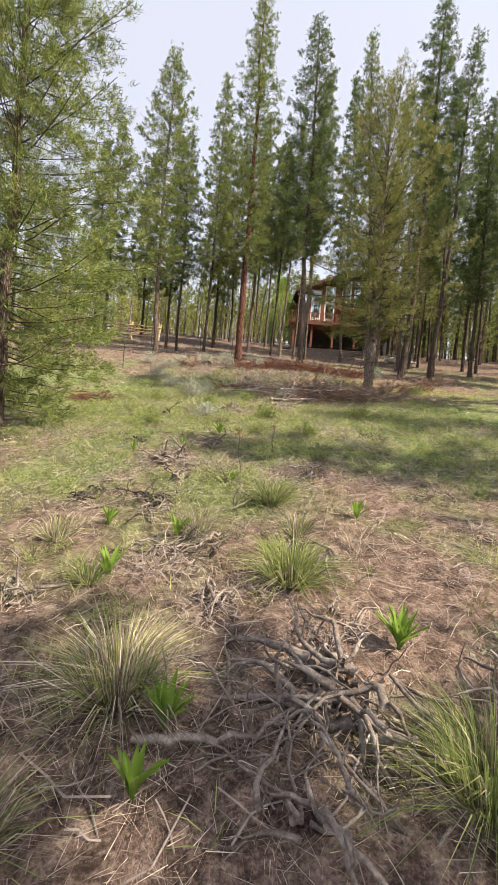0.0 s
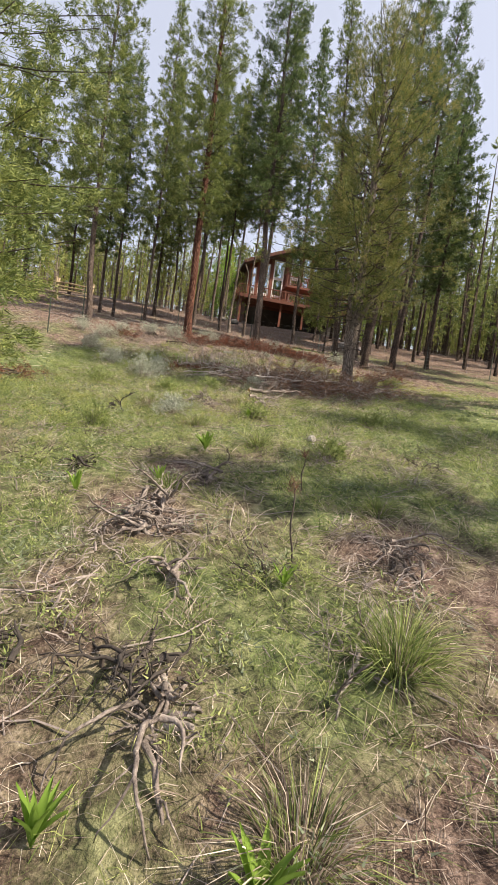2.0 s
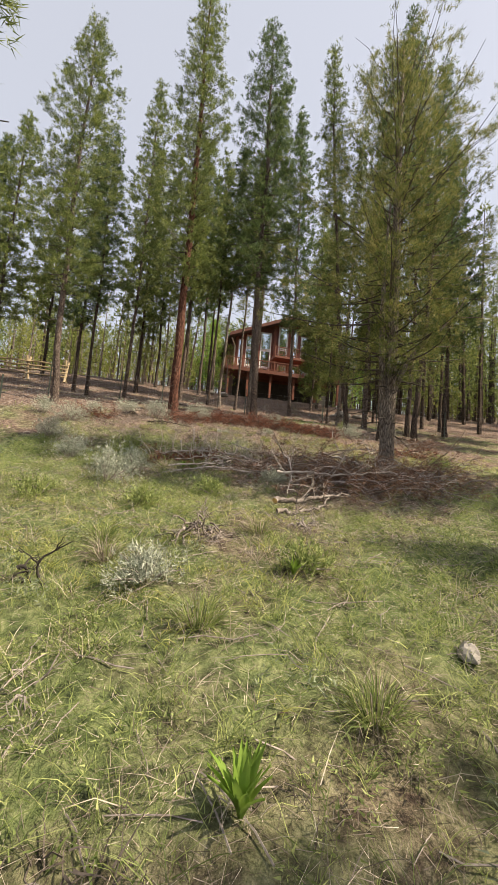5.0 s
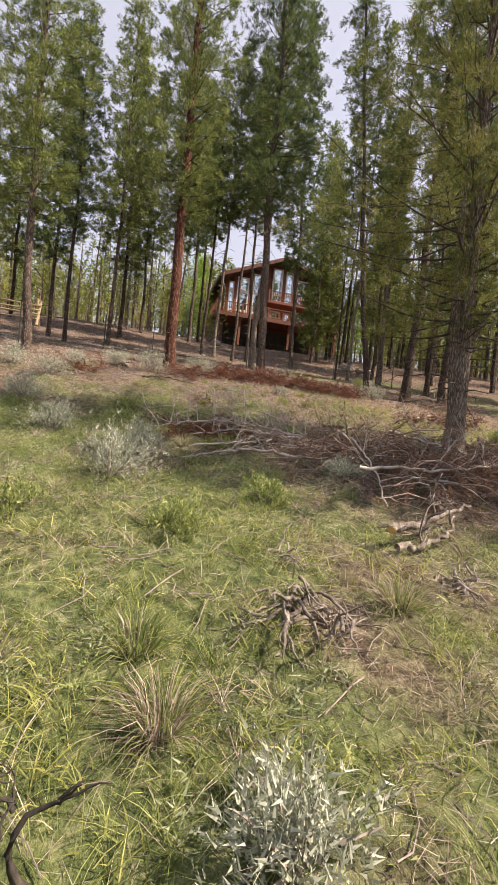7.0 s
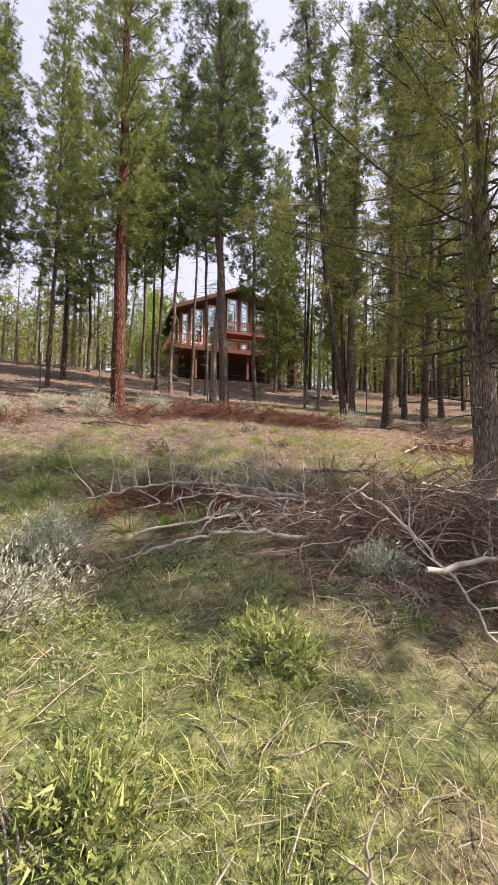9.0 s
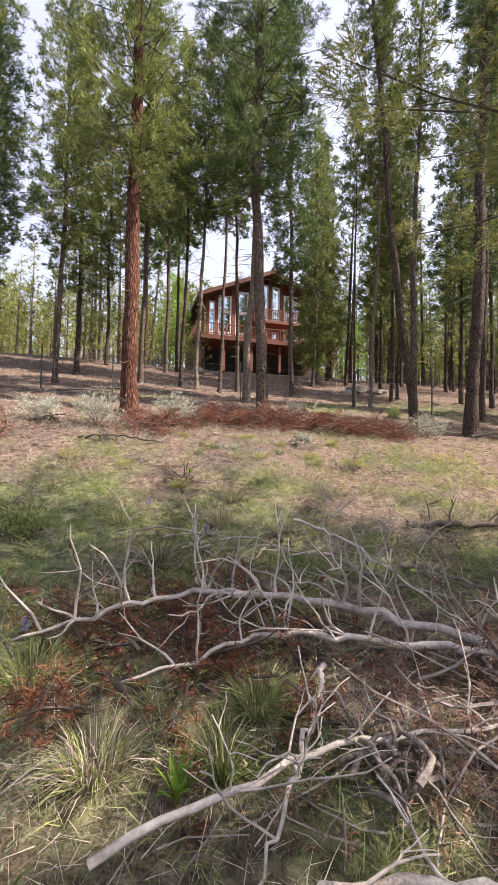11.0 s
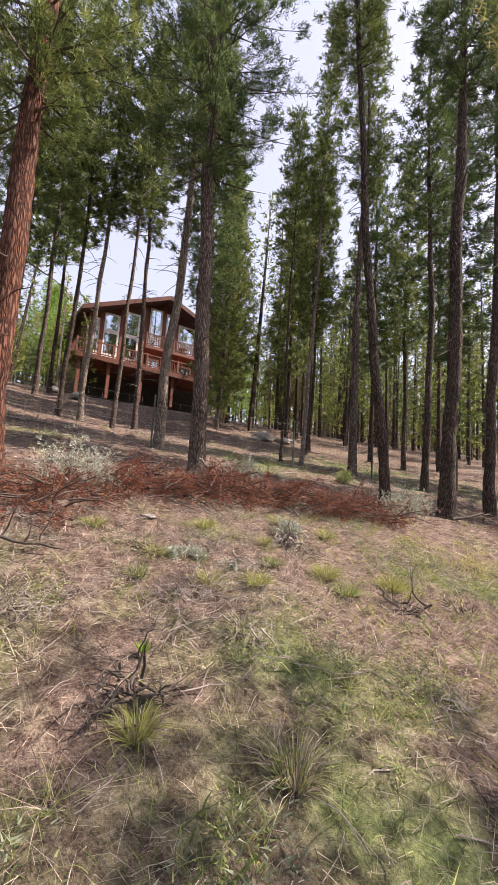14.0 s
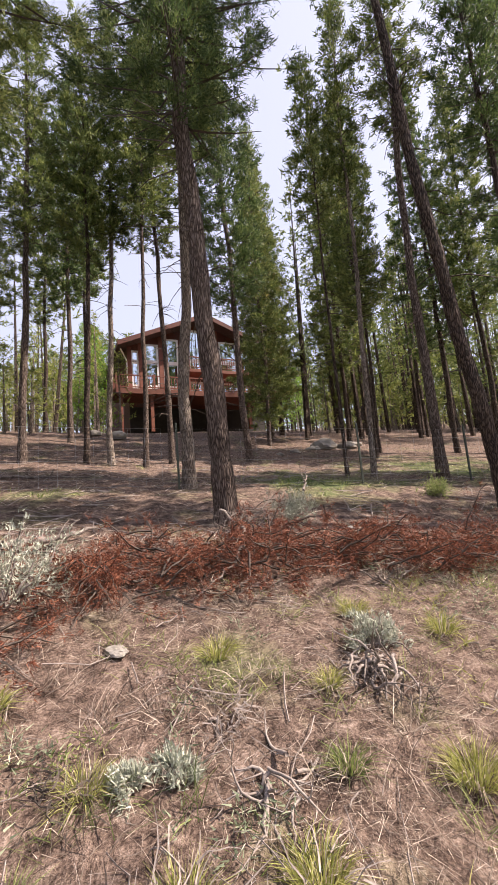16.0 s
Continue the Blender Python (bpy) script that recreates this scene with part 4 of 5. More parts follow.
def build_grass():
    apart = lambda x, y: ((x < -3.4) | (x > 4.4) | (y > 22.5)).astype(float)
    dry = lambda x, y: (1 - 0.75 * green(x, y)) * (0.08 + 0.92 * rough(x, y) ** 1.5) * np.where(y > 21.5, 0.55, 1)
    s = Soup()
    lying(s, *patch_points(520000, -3.4, 4.4, 0.3, 22.5, dry), 0.03, 0.15, 0.0016, 0.0034)
    lying(s, *patch_points(90000, -10, 13, 5, 34, lambda x, y: dry(x, y) * apart(x, y)), 0.08, 0.3, 0.006, 0.013)
    stuff("dry_straw", s, M_STRAW, "matted dry straw and needles lying on the soil", "straw")
    s = Soup()
    standing(s, *clumped(7500, -3.6, 4.6, 0.2, 23, lambda x, y: 0.7 * (1 - 0.6 * green(x, y)) * rough(x + 2, y), 11, 0.05), 0.06, 0.24, 0.0025, 0.005, 0.6)
    standing(s, *clumped(900, -3.6, 4.6, 0.2, 22, lambda x, y: 0.5 * rough(x + 1, y + 2), 34, 0.035), 0.1, 0.3, 0.0025, 0.005, 0.7)
    stuff("dry_grass", s, M_STRAW, "sparse standing dead grass, bleached pale", "grass")
    lush = lambda x, y: np.clip(green(x, y) * 1.1 - 0.12, 0, 1) * (0.3 + 0.7 * rough(y, x))
    s = Soup()
    standing(s, *clumped(21000, -4, 5, 1.5, 20, lush, 14, 0.06), 0.05, 0.2, 0.002, 0.0045, 0.5)
    standing(s, *clumped(9000, -12, 15, 4, 30, lambda x, y: lush(x, y) * np.maximum(apart(x, y), 0.25 * (y > 6)), 10, 0.1), 0.08, 0.22, 0.007, 0.014, 0.5)
    standing(s, *clumped(1800, -4, 5, 0.2, 22, lambda x, y: 0.6 * rough(x - 4, y + 1), 12, 0.05), 0.05, 0.16, 0.003, 0.006, 0.6)
    standing(s, *clumped(3000, -4, 5.2, 1.0, 21, lambda x, y: np.clip(0.15 + green(x, y), 0, 1) * rough(y + 1, x), 30, 0.045), 0.08, 0.28, 0.002, 0.005, 0.65)
    stuff("green_grass", s, M_GRASS, "patchy green meadow grass between dry straw", "grass")
    s = Soup()
    standing(s, *clumped(2600, -3.6, 4.6, 0.2, 22.5, lambda x, y: 0.75 * rough(x - 2, y - 3) * (1 - 0.6 * green(x, y)), 13, 0.05), 0.05, 0.2, 0.002, 0.0045, 0.9)
    stuff("dead_stems", s, M_STEMS, "broken grey stems of dead sagebrush and weeds", "stems")
    s = Soup()
    # yellower blades gathered where sun pools lie, so the colour carries the light
    sun_patch = lambda x, y: np.clip(np.exp(-((x - 6.0) ** 2 / 9 + (y - 16.4) ** 2 / 7)) + np.exp(-((x - 4.7) ** 2 / 1.4 + (y - 19.4) ** 2 / 1.0)) + 0.8 * np.exp(-((x + 1.6) ** 2 / 8 + (y - 10.2) ** 2 / 3)), 0, 1) * rough(x, y + 3)
    standing(s, *clumped(13000, -6, 10, 7, 21.5, sun_patch, 12, 0.07), 0.06, 0.2, 0.004, 0.009, 0.6)
    stuff("yellow_green_grass", s, M_GRASS_Y, "low yellow-green growth, with patches of sun put into its colour", "grass")
    s = Soup()
    for x, y in zip(*patch_points(3200, -3.6, 4.6, 0.2, 23.5, lambda x, y: 0.25 + 0.75 * rough(x, y))):
        a, ln = RNG.uniform(0, 6.28), RNG.uniform(0.08, 0.45)
        q = np.linspace(-0.5, 0.5, 4)
        px, py = x + ln * q * math.cos(a) + RNG.normal(0, 0.03 * ln, 4), y + ln * q * math.sin(a) + RNG.normal(0, 0.05 * ln, 4)
        s.tube(np.stack([px, py, height(px, py) + 0.012 + RNG.uniform(0, 0.05) * (q + 0.5)], 1), RNG.uniform(0.0018, 0.005), 4, False)
    for x, y in zip(*patch_points(700, -6, 12, 22.5, 33, lambda x, y: 0.8 + 0 * x)):
        a, ln = RNG.uniform(0, 6.28), RNG.uniform(0.15, 0.9)
        q = np.linspace(-0.5, 0.5, 3)
        px, py = x + ln * q * math.cos(a), y + ln * q * math.sin(a) + RNG.normal(0, 0.05 * ln, 3)
        s.tube(np.stack([px, py, height(px, py) + 0.02], 1), RNG.uniform(0.004, 0.01), 5, False)
    stuff("twig_litter", s, M_TWIG, "scattered weathered grey twigs on the ground", "twigs")


build_grass()


def weed_leaves(soup, x, y, tall, lo, hi):
    """Small leaves set round short stems; x and y are the stems' feet, repeated for each leaf."""
    n = len(x)
    q = RNG.uniform(0, 1, n)
    out = RNG.normal(size=(n, 2)) * (0.015 + 0.03 * q[:, None])
    P = np.stack([x + out[:, 0], y + out[:, 1], height(x, y) + tall * q], 1)
    d = unit(np.stack([out[:, 0] * 22 + RNG.normal(0, 0.4, n), out[:, 1] * 22 + RNG.normal(0, 0.4, n), RNG.uniform(0.0, 1.0, n)], 1))
    soup.blades(P, d, RNG.uniform(lo, hi, n), RNG.uniform(0.006, 0.012, n))


def build_leafy_cover():
    where = lambda x, y: np.clip(0.1 + 0.95 * green(x, y) + 0.35 * np.exp(-((y - 16.8) / 1.6) ** 2), 0, 1) * rough(x + 5, y - 1)
    s = Soup()
    x, y = clumped(1500, -4, 5, 2.6, 20.5, where, 7, 0.11)
    x, y = np.repeat(x, 18), np.repeat(y, 18)
    weed_leaves(s, x, y, np.repeat(RNG.uniform(0.05, 0.19, len(x) // 18), 18), 0.02, 0.045)
    stuff("leafy_ground_cover", s, M_SHRUB_LIGHT, "low leafy green weeds crowding between dry straw", "weeds")
    s = Soup()
    x, y = clumped(420, -4, 5, 1.0, 21.5, lambda x, y: 0.25 + 0.75 * rough(x - 3, y + 4), 5, 0.09)
    x, y = np.repeat(x, 20), np.repeat(y, 20)
    weed_leaves(s, x, y, np.repeat(RNG.uniform(0.06, 0.17, len(x) // 20), 20), 0.025, 0.05)
    stuff("sage_seedlings", s, M_SAGE_DULL, "grey-green sagebrush seedlings among dry grass", "weeds")


build_leafy_cover()


def grass_tuft(x, y, h, r, n, mats, label, lean=0.55):
    """A bunchgrass: blades that fountain from one root crown."""
    x, y = on_slope(x, y)
    t = thing("grass_tuft", x, y, gz(x, y) - 0.01, label, "grass tuft", "grass tufts")
    for mat, share, hh, nm in mats:
        s = Soup()
        k = int(n * share)
        a = RNG.uniform(0, 6.28, k)
        ro = r * 0.35 * np.sqrt(RNG.uniform(0, 1, k))
        P = np.stack([ro * np.cos(a), ro * np.sin(a), np.zeros(k)], 1)
        out = np.abs(RNG.normal(0, lean, k))
        d = unit(np.stack([np.cos(a) * out, np.sin(a) * out, np.ones(k)], 1))
        b = np.stack([np.cos(a) * (0.25 + out * 0.45), np.sin(a) * (0.25 + out * 0.45), -0.35 * out - 0.1], 1)
        s.blades(P, d, h * hh * RNG.uniform(0.5, 1.15, k), RNG.uniform(0.003, 0.006, k), b)
        tagged(part(nm, s, mat, t), kind="stuff")


MIXED = [(M_STRAW, 0.6, 1.0, "dead_foliage"), (M_GRASS, 0.4, 1.05, "green_foliage")]
GREENISH = [(M_GRASS, 0.75, 1.0, "green_foliage"), (M_STRAW, 0.25, 0.8, "dead_foliage")]
YELLOW = [(M_GRASS_Y, 0.8, 1.0, "yellow_foliage"), (M_STRAW, 0.2, 0.9, "dead_foliage")]
L_MIX, L_GRN, L_YEL = "large bunchgrass of bleached straw with green blades", "bunchgrass of fresh green blades over straw", "short yellow-green bunchgrass tuft on dry duff"
for x, y, h, r, k, m, lab in [
        (-0.62, 1.6, 0.42, 0.3, 1100, MIXED, L_MIX), (0.22, 2.5, 0.42, 0.3, 1000, GREENISH, L_GRN), (-1.05, 2.5, 0.26, 0.14, 260, GREENISH, L_GRN), (0.2, 3.95, 0.42, 0.24, 700, GREENISH, L_GRN),
        (0.75, 1.15, 0.4, 0.35, 700, GREENISH, L_GRN), (-0.95, 1.0, 0.3, 0.3, 500, MIXED, L_MIX), (-0.45, 3.3, 0.28, 0.25, 420, MIXED, L_MIX), (-0.85, 6.0, 0.24, 0.16, 300, GREENISH, L_GRN),
        (0.35, 3.2, 0.3, 0.2, 300, MIXED, L_MIX), (-1.5, 3.1, 0.3, 0.2, 300, MIXED, L_MIX), (0.9, 5.6, 0.28, 0.2, 350, GREENISH, L_GRN), (0.25, 7.6, 0.3, 0.22, 400, GREENISH, L_GRN),
        (-0.5, 8.5, 0.3, 0.25, 450, GREENISH, L_GRN), (-1.3, 10.2, 0.3, 0.25, 450, GREENISH, L_GRN), (-1.2, 9.7, 0.3, 0.22, 350, MIXED, L_MIX), (0.3, 10.3, 0.3, 0.2, 350, MIXED, L_MIX),
        (-0.6, 14.6, 0.24, 0.3, 500, MIXED, L_MIX), (-0.95, 15.2, 0.3, 0.3, 500, GREENISH, L_GRN), (-0.1, 14.45, 0.3, 0.15, 300, GREENISH, L_GRN), (0.15, 14.75, 0.3, 0.2, 400, GREENISH, L_GRN),
        (-0.2, 16.5, 0.28, 0.25, 450, MIXED, L_MIX), (0.5, 17.2, 0.28, 0.22, 400, MIXED, L_MIX), (-0.5, 17.4, 0.26, 0.25, 400, GREENISH, L_GRN), (0.85, 18.0, 0.26, 0.22, 400, MIXED, L_MIX),
        (-0.44, 19.35, 0.2, 0.2, 300, YELLOW, L_YEL), (-1.24, 19.8, 0.22, 0.25, 320, YELLOW, L_YEL), (0.23, 18.45, 0.2, 0.16, 280, YELLOW, L_YEL), (1.29, 19.75, 0.2, 0.2, 300, YELLOW, L_YEL),
        (2.68, 19.75, 0.22, 0.24, 420, YELLOW, L_YEL), (3.3, 19.4, 0.24, 0.26, 420, YELLOW, L_YEL), (1.03, 20.35, 0.16, 0.18, 320, YELLOW, L_YEL), (1.9, 21.05, 0.17, 0.22, 360, YELLOW, L_YEL),
        (3.05, 21.1, 0.17, 0.2, 300, YELLOW, L_YEL), (2.4, 20.5, 0.15, 0.16, 260, YELLOW, L_YEL), (3.56, 20.7, 0.18, 0.22, 320, YELLOW, L_YEL), (2.6, 19.35, 0.2, 0.22, 320, GREENISH, L_GRN),
        (1.75, 19.65, 0.18, 0.2, 320, YELLOW, L_YEL), (0.75, 20.0, 0.16, 0.15, 240, GREENISH, L_GRN), (2.15, 20.0, 0.16, 0.16, 260, GREENISH, L_GRN), (0.6, 21.0, 0.16, 0.2, 260, YELLOW, L_YEL)]:
    grass_tuft(x, y, h, r, k, m, lab)


def forb(x, y, h, n):
    """A broad-leaved green plant: lance leaves from one crown."""
    x, y = on_slope(x, y)
    t = thing("leafy_plant", x, y, gz(x, y) - 0.005, "bright green leafy plant sprouting from the duff", "plant", "leafy plants")
    for i in range(int(n * 1.5)):
        s = Soup()
        a, out = i * 2.4 + RNG.uniform(-0.3, 0.3), RNG.uniform(0.15, 0.6)
        d0 = np.array([math.cos(a), math.sin(a), 0])
        q = np.linspace(0, 1, 6)
        mid = d0 * (out * h * q ** 1.5)[:, None] + np.array([0, 0, 1]) * (h * RNG.uniform(0.7, 1.1) * (q - 0.25 * out * q ** 2))[:, None]
        w = 0.075 * h * np.sin(np.pi * (0.08 + 0.92 * q)) + 0.001
        side = np.array([-d0[1], d0[0], 0])
        V = np.concatenate([mid - side * w[:, None] + [0, 0, 0.01], mid + side * w[:, None] + [0, 0, 0.01], mid])
        F = [f for k in range(5) for f in ((k, 12 + k, 13 + k), (k, 13 + k, k + 1), (12 + k, 6 + k, 7 + k), (12 + k, 7 + k, 13 + k))]
        s.add(V, F)
        part("leaf", s, M_FORB, t, "", True)


for x, y, h, n in [(0.68, 1.85, 0.22, 14), (-0.39, 1.4, 0.22, 11), (-0.45, 1.15, 0.2, 10), (-0.47, 7.2, 0.24, 14), (-0.95, 2.55, 0.24, 9), (0.1, 2.75, 0.2, 9), (-0.6, 3.2, 0.2, 10), (-1.2, 3.4, 0.18, 8),
                   (-0.3, 14.35, 0.18, 10), (-0.2, 4.55, 0.16, 8), (0.9, 3.5, 0.2, 9), (-0.95, 6.15, 0.2, 9), (0.35, 9.2, 0.18, 9), (-1.6, 5.9, 0.2, 9), (0.45, 19.0, 0.12, 8)]:
    forb(x, y, h, n)


def wander(p, d, ln, k, curl, sag=0.0):
    out = [np.array(p, float)]
    d = np.array(d, float)
    for _ in range(k):
        d = unit(d + RNG.normal(size=3) * curl + np.array([0, 0, -sag]))
        out.append(out[-1] + d * ln / k)
    return np.array(out)


def root_mass(x, y, size, n, mat, label, thick=0.03, rise=0.5):
    """Gnarled dead roots that spread from a broken crown."""
    x, y = on_slope(x, y)
    t = thing("dead_roots", x, y, gz(x, y) - 0.02, label, "dead roots", "dead roots and stumps")
    s = Soup()
    main = RNG.uniform(0, 6.28)
    c = wander((0, 0, -0.05), (0.5 * math.cos(main), 0.5 * math.sin(main), 0.8), size * 0.5, 6, 0.35)
    s.tube(c, thick * np.array([1.3, 1.5, 1.25, 1.1, 0.9, 0.6, 0.3]), 8)
    part("crown_stump", s, mat, t, "", True)
    thick *= 0.7
    for i in range(int(n * 1.7)):
        a = main + (math.pi if i % 3 == 0 else 0) + RNG.normal(0, 0.75)
        o, w = size * 0.4 * RNG.uniform(0, 1), RNG.uniform(0, 6.28)
        ln = size * RNG.uniform(0.35, 1.15)
        p = wander((o * math.cos(w), o * math.sin(w), size * RNG.uniform(0.02, 0.3)), (math.cos(a), math.sin(a), RNG.uniform(-0.3, rise)), ln, 9, 0.3, 0.14)
        gl = np.array([gz(x + u, y + v) for u, v in p[:, :2]]) - gz(x, y) + 0.02
        p[:, 2] = np.maximum(p[:, 2], gl + 0.01)
        k0 = thick * RNG.uniform(0.25, 1.0)
        s = Soup()
        s.tube(p, np.linspace(k0, k0 * 0.2, 10), 6)
        for _ in range(2):
            k = RNG.integers(3, 8)
            q = wander(p[k], unit(p[k] - p[k - 1]) + RNG.normal(size=3) * 0.7, ln * 0.4, 5, 0.35, 0.05)
            s.tube(q, np.linspace(k0 * 0.45, k0 * 0.12, 6), 4)
        part("root", s, mat, t, "", True)


def dead_mat(x, y, size, mat):
    """A flattened dead sagebrush: a mat of fine broken twigs on a short stem."""
    x, y = on_slope(x, y)
    t = thing("dead_sagebrush", x, y, gz(x, y) - 0.01, "flattened dead sagebrush of brittle grey twigs", "dead shrub", "dead sagebrush")
    s = Soup()
    s.tube(wander((0, 0, -0.03), (0.3, 0.2, 0.8), size * 0.35, 4, 0.3), [0.014, 0.013, 0.011, 0.008, 0.004], 6)
    part("stem", s, mat, t, "", True)
    s = Soup()
    for i in range(48):
        a, o = RNG.uniform(0, 6.28), size * 0.5 * math.sqrt(RNG.uniform(0, 1))
        p = wander((o * math.cos(a), o * math.sin(a), RNG.uniform(0, 0.1)), (math.cos(a + RNG.normal(0, 0.8)), math.sin(a + RNG.normal(0, 0.8)), RNG.uniform(-0.1, 0.7)), size * RNG.uniform(0.2, 0.6), 4, 0.35, 0.1)
        p[:, 2] += 0.041 * p[:, 0] + 0.1936 * p[:, 1]
        p[:, 2] = np.maximum(p[:, 2], 0.01 + 0.041 * p[:, 0] + 0.1936 * p[:, 1])
        s.tube(p, np.linspace(RNG.uniform(0.002, 0.006), 0.0012, 5), 3, False)
    tagged(part("twig_mat", s, mat, t), kind="stuff")


for k in range(46):
    x, y = RNG.uniform(-2.6, 3.8), RNG.uniform(15.6, 21.2)
    dead_mat(x, y, RNG.uniform(0.25, 0.5), (M_TWIG, M_TWIG_DARK, M_TWIG)[k % 3])
for k in range(34):
    x, y = RNG.uniform(-2.4, 2.6), RNG.uniform(1.2, 8.6)
    dead_mat(x, y, RNG.uniform(0.22, 0.45), (M_TWIG, M_TWIG_DARK, M_TWIG)[k % 3])

L_ROOT = "weathered grey dead sagebrush roots torn from the soil"
L_CHAR = "blackened dead sagebrush stump with twisted limbs"
for x, y, size, n, mat, lab, th, rise in [
        (0.33, 1.58, 0.6, 18, M_DEADWOOD, L_ROOT, 0.04, 0.5), (0.32, 1.38, 0.7, 20, M_DEADWOOD, L_ROOT, 0.018, 0.15), (-0.85, 4.65, 0.42, 10, M_DEADWOOD, L_ROOT, 0.03, 0.4), (0.72, 4.8, 0.5, 14, M_DEADWOOD, L_ROOT, 0.022, 0.4),
        (-0.5, 6.3, 0.48, 10, M_DEADWOOD, L_ROOT, 0.024, 0.4), (-0.3, 2.35, 0.45, 10, M_DEADWOOD, L_ROOT, 0.018, 0.2), (0.45, 2.75, 0.5, 9, M_DEADWOOD, L_ROOT, 0.02, 0.3), (0.1, 1.05, 0.5, 9, M_DEADWOOD, L_ROOT, 0.02, 0.2), (0.95, 1.55, 0.6, 8, M_DEADWOOD, L_ROOT, 0.02, 0.2), (-1.44, 2.3, 0.5, 9, M_DEADWOOD, L_ROOT, 0.018, 0.3),
        (-1.6, 4.1, 0.35, 6, M_CHAR, L_CHAR, 0.05, 1.2), (-0.92, 3.95, 0.4, 9, M_CHAR, L_CHAR, 0.03, 0.7), (-0.3, 2.85, 0.45, 7, M_TWIG_DARK, L_CHAR, 0.02, 0.3), (-1.04, 5.3, 0.6, 14, M_DEADWOOD, L_ROOT, 0.03, 0.5),
        (-0.98, 5.6, 0.5, 10, M_DEADWOOD, L_ROOT, 0.028, 0.4), (-0.86, 3.8, 0.45, 10, M_DEADWOOD, L_ROOT, 0.022, 0.5), (-0.7, 2.9, 0.5, 8, M_DEADWOOD, L_ROOT, 0.018, 0.2), (-1.72, 6.6, 0.4, 8, M_CHAR, L_CHAR, 0.025, 0.7),
        (-0.38, 10.3, 0.5, 14, M_DEADWOOD, L_ROOT, 0.028, 0.9), (0.88, 10.45, 0.45, 12, M_TWIG, L_ROOT, 0.02, 0.7), (0.5, 14.15, 0.6, 18, M_DEADWOOD, L_ROOT, 0.024, 0.7), (-0.25, 10.1, 0.4, 8, M_DEADWOOD, L_ROOT, 0.02, 0.7),
        (2.75, 20.5, 0.42, 16, M_TWIG, L_ROOT, 0.022, 0.7), (2.82, 20.45, 0.45, 8, M_DEADWOOD, L_ROOT, 0.018, 1.2), (1.77, 20.05, 0.4, 10, M_TWIG, L_ROOT, 0.02, 0.4), (0.32, 18.7, 0.5, 14, M_TWIG_DARK, L_CHAR, 0.018, 0.8),
        (-0.7, 20.6, 0.45, 12, M_TWIG_DARK, L_CHAR, 0.018, 0.7), (-1.75, 21.7, 0.5, 9, M_CHAR, L_CHAR, 0.028, 1.2), (3.76, 21.45, 0.45, 9, M_DEADWOOD, L_ROOT, 0.018, 1.0), (-1.7, 9.3, 0.4, 5, M_CHAR, L_CHAR, 0.025, 0.9),
        (-0.25, 10.9, 0.35, 9, M_TWIG, L_ROOT, 0.015, 0.8), (1.2, 19.0, 0.35, 8, M_TWIG, L_ROOT, 0.014, 0.6), (3.05, 18.9, 0.45, 10, M_TWIG_DARK, L_CHAR, 0.018, 0.9), (2.95, 23.3, 0.8, 20, M_DEADWOOD, "tangle of bleached dead branches at the pine's foot", 0.016, 0.3),
        (3.35, 23.3, 0.9, 14, M_DEADWOOD, "tangle of bleached dead branches at the pine's foot", 0.014, 0.2), (1.85, 22.9, 0.65, 14, M_DEADWOOD, "arching bleached dead branches over red slash", 0.016, 1.0), (-0.35, 22.4, 0.6, 12, M_DEADWOOD, "bleached dead branches at the ponderosa's foot", 0.014, 0.6)]:
    root_mass(x, y, size, n, mat, lab, th, rise)


def shrub(x, y, r, h, leaf, label, name, stems=14, tufts=420, tl=0.05, tw=0.012):
    """A bush: woody stems from one foot, leaf tufts toward their tips."""
    x, y = on_slope(x, y)
    t = thing(name, x, y, gz(x, y) - 0.02, label, "shrub", name + "s")
    w, lf = Soup(), Soup()
    P, D = [], []
    for i in range(stems):
        a = i * 2.4 + RNG.uniform(-0.4, 0.4)
        o = RNG.uniform(0.1, 1.0)
        p = wander((0, 0, 0), (math.cos(a) * o, math.sin(a) * o, 0.75), h * RNG.uniform(0.75, 1.25) * math.hypot(1, o * r / h * 0.6), 6, 0.2)
        w.tube(p, np.linspace(0.012, 0.003, 7), 4, False)
        m = tufts // stems
        u = RNG.uniform(0.4, 1.0, m) ** 0.7
        c = np.stack([np.interp(u * 6, np.arange(7), p[:, e]) for e in range(3)], 1) + RNG.normal(size=(m, 3)) * 0.07 * r / 0.4
        c[:, 2] = np.maximum(c[:, 2], 0.03 + 0.1936 * c[:, 1])
        P.append(c)
        D.append(np.tile(unit(p[-1] - p[3]) + [0, 0, 0.5], (m, 1)))
    needles(lf, np.concatenate(P), unit(np.concatenate(D)), 6, tl, tw, 0.6)
    tagged(part("woody_base", w, M_TWIG, t), kind="stuff")
    tagged(part("foliage", lf, leaf, t), kind="stuff")


